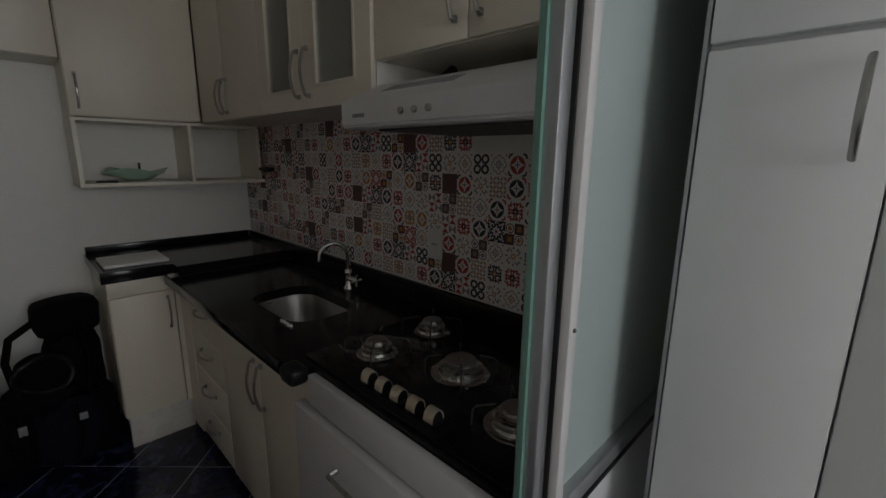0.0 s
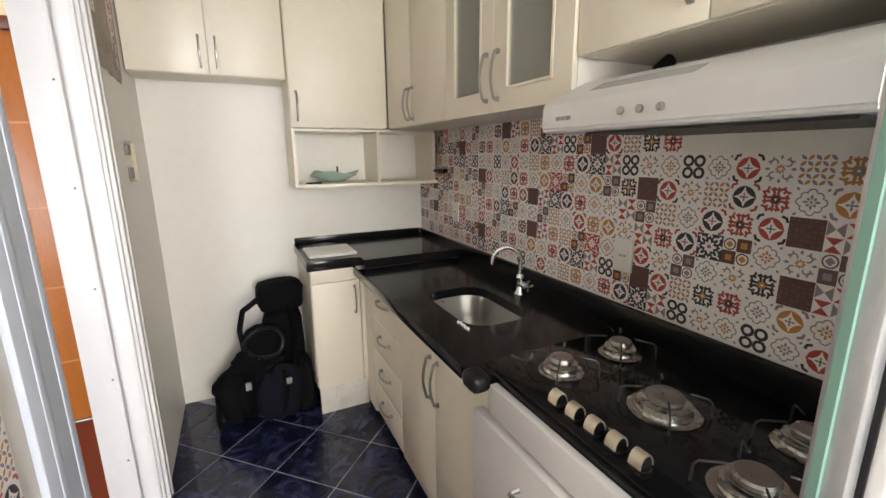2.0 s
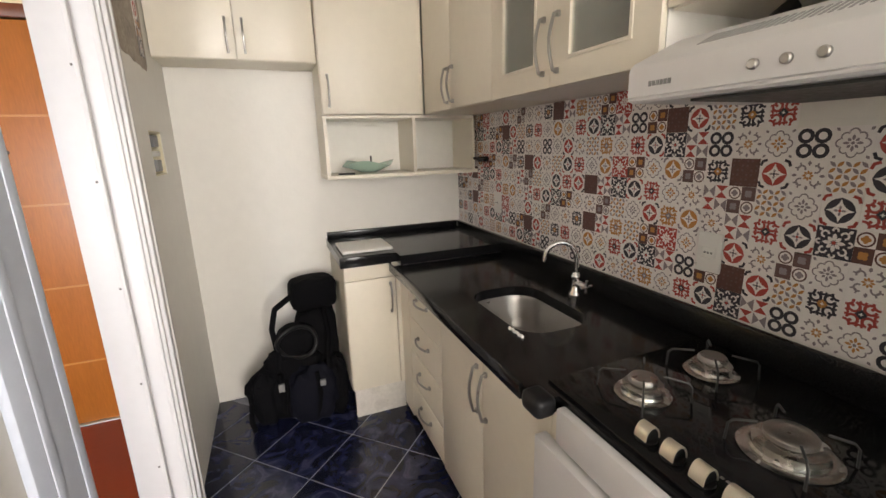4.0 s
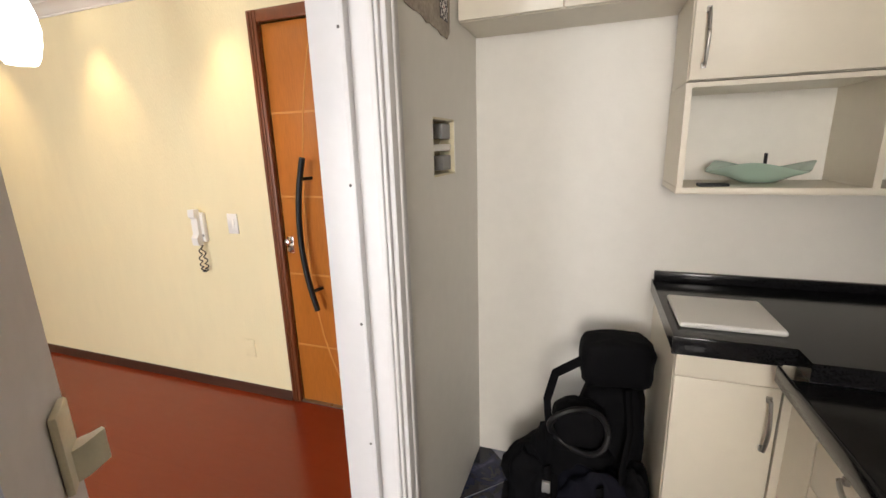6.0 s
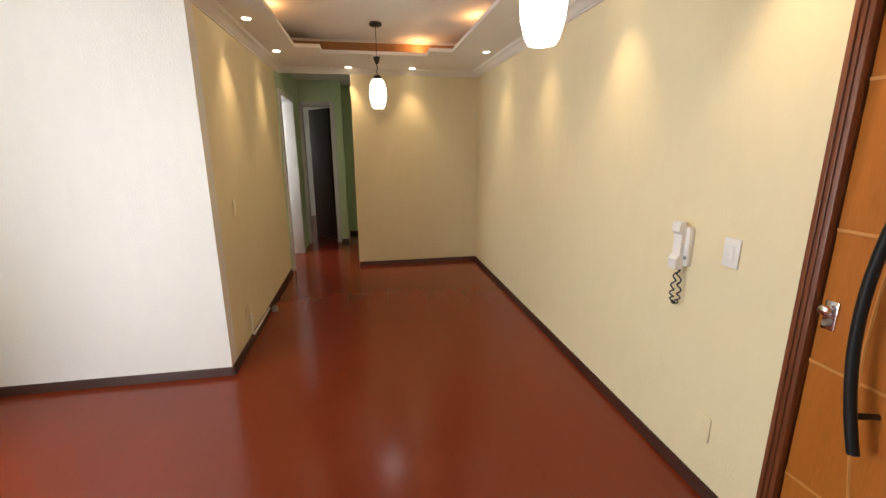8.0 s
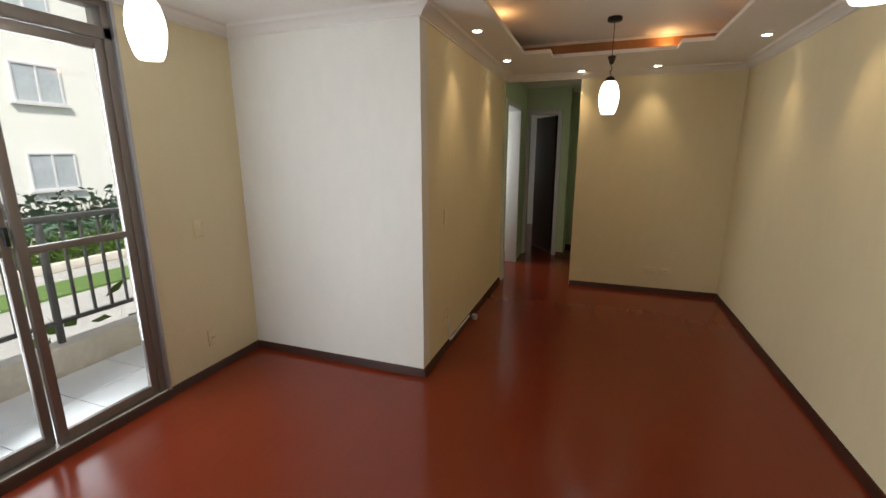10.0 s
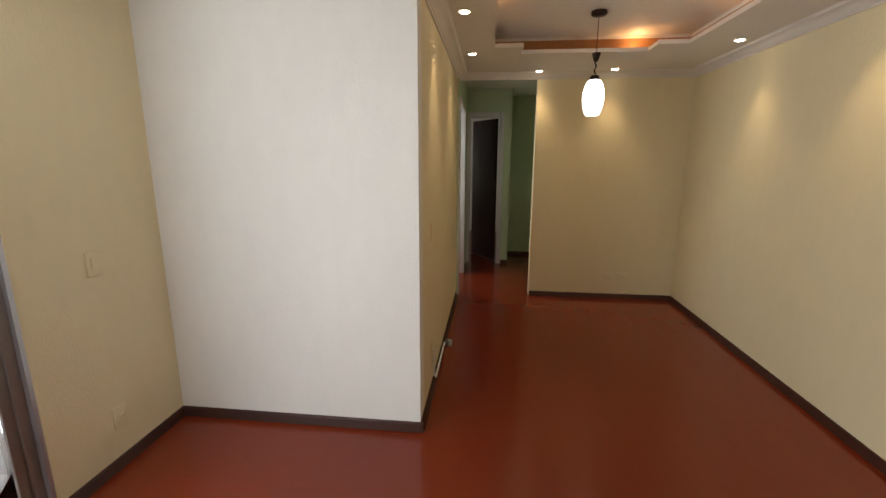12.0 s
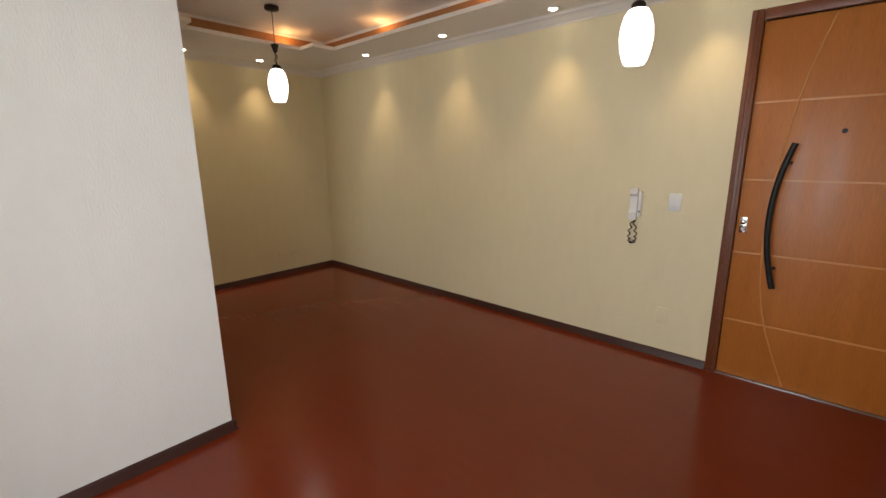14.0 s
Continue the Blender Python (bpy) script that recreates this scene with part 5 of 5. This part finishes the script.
part("buckle", rounded((-0.215, 3.225, 0.24), (-0.185, 3.24, 0.285), 0.004), GREY_PLASTIC, bp)
part("buckle", rounded((-0.01, 3.185, 0.25), (0.02, 3.20, 0.285), 0.004), GREY_PLASTIC, bp)
part("patch", lathe([(0.011, 0), (0.011, -0.003)], (0.085, 3.262, 0.27), 12, axis="y"), INK["gold"], bp, "small yellow tag")

# ---- pieces of the kitchen floor and wall ----
# floor tiles laid on the diagonal
TS = 0.335
ft = rounded((-TS / 2 + 0.003, -TS / 2 + 0.003, -0.009), (TS / 2 - 0.003, TS / 2 - 0.003, 0.0), 0.0015, 1)
fme = bpy.data.meshes.new("floor_tile")
ft.to_mesh(fme)
ft.free()
fme.materials.append(BLUE_TILE)
kf = bpy.data.objects["floor_kitchen"]
c45 = math.sqrt(0.5)
for i in range(-17, 12):
    for j in range(-17, 12):
        u, v = (i + 0.5) * TS, (j + 0.5) * TS
        x, y = -0.358 + (u - v) * c45, 3.073 + (u + v) * c45
        if XE - 0.13 < x < XR and -1.3 < y < YK + 0.05:
            cut = (XE + 0.1 - x) / c45
            me = fme
            if cut > -TS:
                # cut along the joint with the living room floor
                bm = bmesh.new()
                bm.from_mesh(fme)
                bmesh.ops.bisect_plane(bm, geom=bm.verts[:] + bm.edges[:] + bm.faces[:], plane_co=(cut / 2, -cut / 2, 0), plane_no=(-1, 1, 0), clear_outer=True)
                me = bpy.data.meshes.new("floor_tile")
                bm.to_mesh(me)
                bm.free()
                if not me.polygons:
                    continue
                me.materials.append(BLUE_TILE)
            o = new("floor_tile", me)
            o.parent = kf
            o.location = (x, y, 0.0)
            o.rotation_euler = (0, 0, radians(45))

# patterned wall foil: squares with a fine motif, each kind one mesh
PT = 0.073


def motif(design):
    ground, a, b, kind = design
    h = PT / 2 - 0.0004
    verts, faces, mats, slots = [], [], [], []

    def poly(points, ink, lift):
        k = len(verts)
        verts.extend([(lift, u * h, v * h) for u, v in points])
        faces.append(tuple(range(k, k + len(points))))
        if ink not in slots:
            slots.append(ink)
        mats.append(slots.index(ink))

    def disc(u, v, r, ink, lift, n=12, turn=0.0):
        poly([(u + r * math.cos(2 * math.pi * k / n + turn), v + r * math.sin(2 * math.pi * k / n + turn)) for k in range(n)], ink, lift)

    def sweep(line, w, ink, lift):
        """A thin stroke along a line of points."""
        w *= 1.5
        for (u0, v0), (u1, v1) in zip(line, line[1:]):
            d = math.hypot(u1 - u0, v1 - v0) or 1
            p, q = (u1 - u0) / d, (v1 - v0) / d
            e, f = p * w * 0.4, q * w * 0.4
            poly([(u0 - e + q * w, v0 - f - p * w), (u1 + e + q * w, v1 + f - p * w), (u1 + e - q * w, v1 + f + p * w), (u0 - e - q * w, v0 - f + p * w)], ink, lift)

    def bow(u, v, r, t0, t1, w, ink, lift, n=8):
        sweep([(u + r * math.cos(t0 + (t1 - t0) * k / n), v + r * math.sin(t0 + (t1 - t0) * k / n)) for k in range(n + 1)], w, ink, lift)

    def petal(angle, r0, r1, w, ink, lift, cu=0, cv=0):
        c, s = math.cos(angle), math.sin(angle)
        m, w = (r0 + r1) / 2, min(w * 1.4, max(w, 0.13))
        pts = [(r0, 0), (r0 * 0.7 + r1 * 0.3, -w * 0.85), (m, -w), (r0 * 0.3 + r1 * 0.7, -w * 0.85), (r1, 0), (r0 * 0.3 + r1 * 0.7, w * 0.85), (m, w), (r0 * 0.7 + r1 * 0.3, w * 0.85)]
        poly([(cu + c * p - s * q, cv + s * p + c * q) for p, q in pts], ink, lift)

    poly([(-1, -1), (1, -1), (1, 1), (-1, 1)], ground, 0.0012)
    for p, q in (((-1, -1), (1, -1)), ((1, -1), (1, 1)), ((1, 1), (-1, 1)), ((-1, 1), (-1, -1))):
        k = len(verts)
        verts.extend([(0.0012, p[0] * h, p[1] * h), (0, p[0] * h, p[1] * h), (0, q[0] * h, q[1] * h), (0.0012, q[0] * h, q[1] * h)])
        faces.append((k, k + 1, k + 2, k + 3))
        mats.append(slots.index(ground))
    L1, L2, L3 = 0.0014, 0.0016, 0.0018
    quarter = [math.pi / 4 + k * math.pi / 2 for k in range(4)]
    if kind == "wheel":
        # four leaves round a pale star, brackets in the corners
        for w in quarter:
            petal(w + math.pi / 2, -0.60, 0.60, 0.21, a, L1, 0.56 * math.cos(w), 0.56 * math.sin(w))
            u, v = math.copysign(0.93, math.cos(w)), math.copysign(0.93, math.sin(w))
            sweep([(u * 0.62, v), (u * 0.9, v * 0.9), (u, v * 0.62)], 0.06, b, L1)
        for k in range(4):
            petal(k * math.pi / 2, 0.05, 0.34, 0.05, "grey", L2)
        disc(0, 0, 0.09, b, L3, 8)
    elif kind == "rings":
        for u in (-0.5, 0.5):
            for v in (-0.5, 0.5):
                if u * v > 0:
                    poly([(u - 0.5, v - 0.5), (u + 0.5, v - 0.5), (u + 0.5, v + 0.5), (u - 0.5, v + 0.5)], a, L1)
                    for q in quarter:
                        disc(u + 0.15 * math.cos(q), v + 0.15 * math.sin(q), 0.15, b, L2, 8)
                else:
                    disc(u, v, 0.46, a, L1, 14)
                    disc(u, v, 0.36, ground, L2, 14)
                    for q in range(4):
                        disc(u + 0.13 * math.cos(q * math.pi / 2), v + 0.13 * math.sin(q * math.pi / 2), 0.13, b, L3, 8)
    elif kind == "links":
        for u in (-0.46, 0.46):
            for v in (-0.46, 0.46):
                bow(u, v, 0.36, 0, 2 * math.pi, 0.075, a, L1, 12)
                for q in range(4):
                    disc(u + 0.36 * math.cos(q * math.pi / 2), v + 0.36 * math.sin(q * math.pi / 2), 0.1, a, L2, 4, math.pi / 4)
    elif kind == "flower":
        # an outlined bloom with thin spokes
        for k in range(8):
            q = k * math.pi / 4
            petal(q, 0.14, 0.52 if k % 2 == 0 else 0.40, 0.06, a, L1)
            m = 0.60 if k % 2 == 0 else 0.52
            bow(m * math.cos(q), m * math.sin(q), 0.24, q - 1.35, q + 1.35, 0.028, b, L1, 6)
        disc(0, 0, 0.10, b, L2, 8)
        for w in quarter:
            petal(w, 1.02, 1.30, 0.06, b, L1)
    elif kind == "hourglass":
        for u in (-0.5, 0.5):
            for v in (-0.5, 0.5):
                ink, q = (a if u * v > 0 else b), 0.47
                if u * v > 0:
                    poly([(u - q, v - q), (u + q, v - q), (u, v)], ink, L1)
                    poly([(u + q, v + q), (u - q, v + q), (u, v)], ink, L1)
                else:
                    poly([(u - q, v + q), (u - q, v - q), (u, v)], ink, L1)
                    poly([(u + q, v - q), (u + q, v + q), (u, v)], ink, L1)
    elif kind == "lattice":
        for i in range(5):
            for j in range(5):
                u, v = (i - 2) * 0.39, (j - 2) * 0.39
                t = math.pi / 4 if (i + j) % 2 else -math.pi / 4
                petal(t, -0.24, 0.24, 0.075, a if (i + j) % 2 else b, L1, u, v)
    elif kind == "scroll":
        for w in quarter:
            u, v = 0.52 * math.cos(w) * 1.1, 0.52 * math.sin(w) * 1.1
            bow(u, v, 0.30, w + 0.7, w + 5.2, 0.055, a, L1, 9)
            disc(u + 0.10 * math.cos(w), v + 0.10 * math.sin(w), 0.10, a, L1, 8)
            bow(1.05 * math.cos(w) * 1.05, 1.05 * math.sin(w) * 1.05, 0.30, w + 2.2, w + 4.1, 0.05, a, L1, 5)
            petal(w, 0.05, 0.30, 0.08, b, L1)
        for k in range(4):
            q = k * math.pi / 2
            petal(q, 0.10, 0.32, 0.07, b, L1)
            bow(0.80 * math.cos(q), 0.80 * math.sin(q), 0.15, q + 1.6, q + 4.7, 0.045, a, L1, 6)
    elif kind == "ornate":
        # a pale snowflake on a dark ground
        for k in range(8):
            q = k * math.pi / 4
            petal(q, 0.10, 0.62 if k % 2 == 0 else 0.5, 0.085, a, L1)
        for w in quarter:
            bow(0.72 * math.cos(w), 0.72 * math.sin(w), 0.20, w - 2.2, w + 2.2, 0.04, a, L1, 6)
            petal(w, 0.95, 1.25, 0.07, a, L1)
        for k in range(4):
            q = k * math.pi / 2
            bow(0.80 * math.cos(q), 0.80 * math.sin(q), 0.14, q - 1.9, q + 1.9, 0.04, a, L1, 6)
        disc(0, 0, 0.12, b, L2, 8)
    elif kind == "floral":
        for w in quarter:
            bow(0.58 * math.cos(w), 0.58 * math.sin(w), 0.22, w - 2.6, w + 1.2, 0.035, a, L1, 7)
            bow(0.95 * math.cos(w), 0.95 * math.sin(w), 0.20, w + 1.8, w + 4.5, 0.035, a, L1, 5)
        for k in range(8):
            petal(k * math.pi / 4, 0.08, 0.34, 0.05, b, L1)
        for k in range(4):
            petal(k * math.pi / 2, 0.62, 0.95, 0.07, a, L1)
    elif kind == "woven":
        for i in range(6):
            for j in range(6):
                if (i * 2 + j) % 3:
                    disc((i - 2.5) * 0.33, (j - 2.5) * 0.33, 0.11, a, L1, 4, math.pi / 4)
    me = bpy.data.meshes.new("tile")
    me.from_pydata(verts, [], faces)
    for s in slots:
        me.materials.append(STICKER if s == "white" else INK[s])
    for p, m in zip(me.polygons, mats):
        p.material_index = m
    return me


DESIGN = {k: motif(d) for k, d in {
    "R": ("white", "red", "navy", "wheel"), "G": ("white", "gold", "grey", "wheel"), "N": ("white", "navy", "red", "wheel"),
    "b": ("white", "brown", "gold", "rings"), "m": ("white", "mauve", "grey", "rings"), "k": ("white", "navy", "navy", "links"),
    "f": ("white", "gold", "grey", "flower"), "g": ("white", "grey", "grey", "flower"), "h": ("white", "red", "grey", "hourglass"),
    "l": ("white", "gold", "grey", "lattice"), "s": ("white", "gold", "grey", "scroll"), "r": ("white", "red", "navy", "scroll"),
    "n": ("white", "navy", "gold", "scroll"), "o": ("navy", "white", "red", "ornate"), "O": ("red", "white", "white", "ornate"),
    "d": ("brown", "mauve", "navy", "woven"), "w": ("white", "grey", "gold", "floral")}.items()}
# the foil's own rows, read towards the laundry; it repeats after six rows
FOIL = ["wfkgRwlsfrNohk", "nrgGfrNohkbdRl", "gwndhslbOfgRwm", "obfwmlgRsGwhrN", "NrRdhoNrfwhmlg", "lNrgGObfGmndRw"]
ROWS = int((1.635 - 0.974) / PT)


def foil(i, j):
    row = FOIL[j % 6]
    return DESIGN[row[(i + 3 * (j // 6)) % len(row)]]


bk = bpy.data.objects["wall_kitchen_tiled"]
for i in range(36):
    for j in range(ROWS + 1):
        y, z = YK - PT / 2 - 0.002 - i * PT, 0.974 + PT / 2 + j * PT
        if z + PT / 2 > 1.635 or (y < 1.70 and z + PT / 2 > 1.555) or y - PT / 2 < 1.08:
            continue
        o = new("tile", foil(i, j))
        o.parent = bk
        o.matrix_basis = pose(XR - 0.0005, y, z, 0, 0, 180)
# the same foil on the short wall beside the opening
ws = bpy.data.objects["wall_partition_south"]
for i in range(11):
    for j in range(15):
        o = new("tile", foil(i + 4, j + 2))
        o.parent = ws
        o.matrix_basis = pose(XK + 0.0005, 1.05 + i * PT, 0.10 + j * PT)
# what is left of it above the torn edge on the partition
wp = bpy.data.objects["torn_wall_patch"]
for i in range(6):
    for j in range(8):
        if (i in (2, 3, 4) and j < 6) or (i == 1 and j < 2):
            continue
        o = new("tile", foil(i + 2, j + 1))
        o.parent = wp
        o.matrix_basis = pose(XK + 0.0035, 2.925 + i * PT, 1.892 + (0.02 if i in (1, 4) else 0.0) + j * PT)
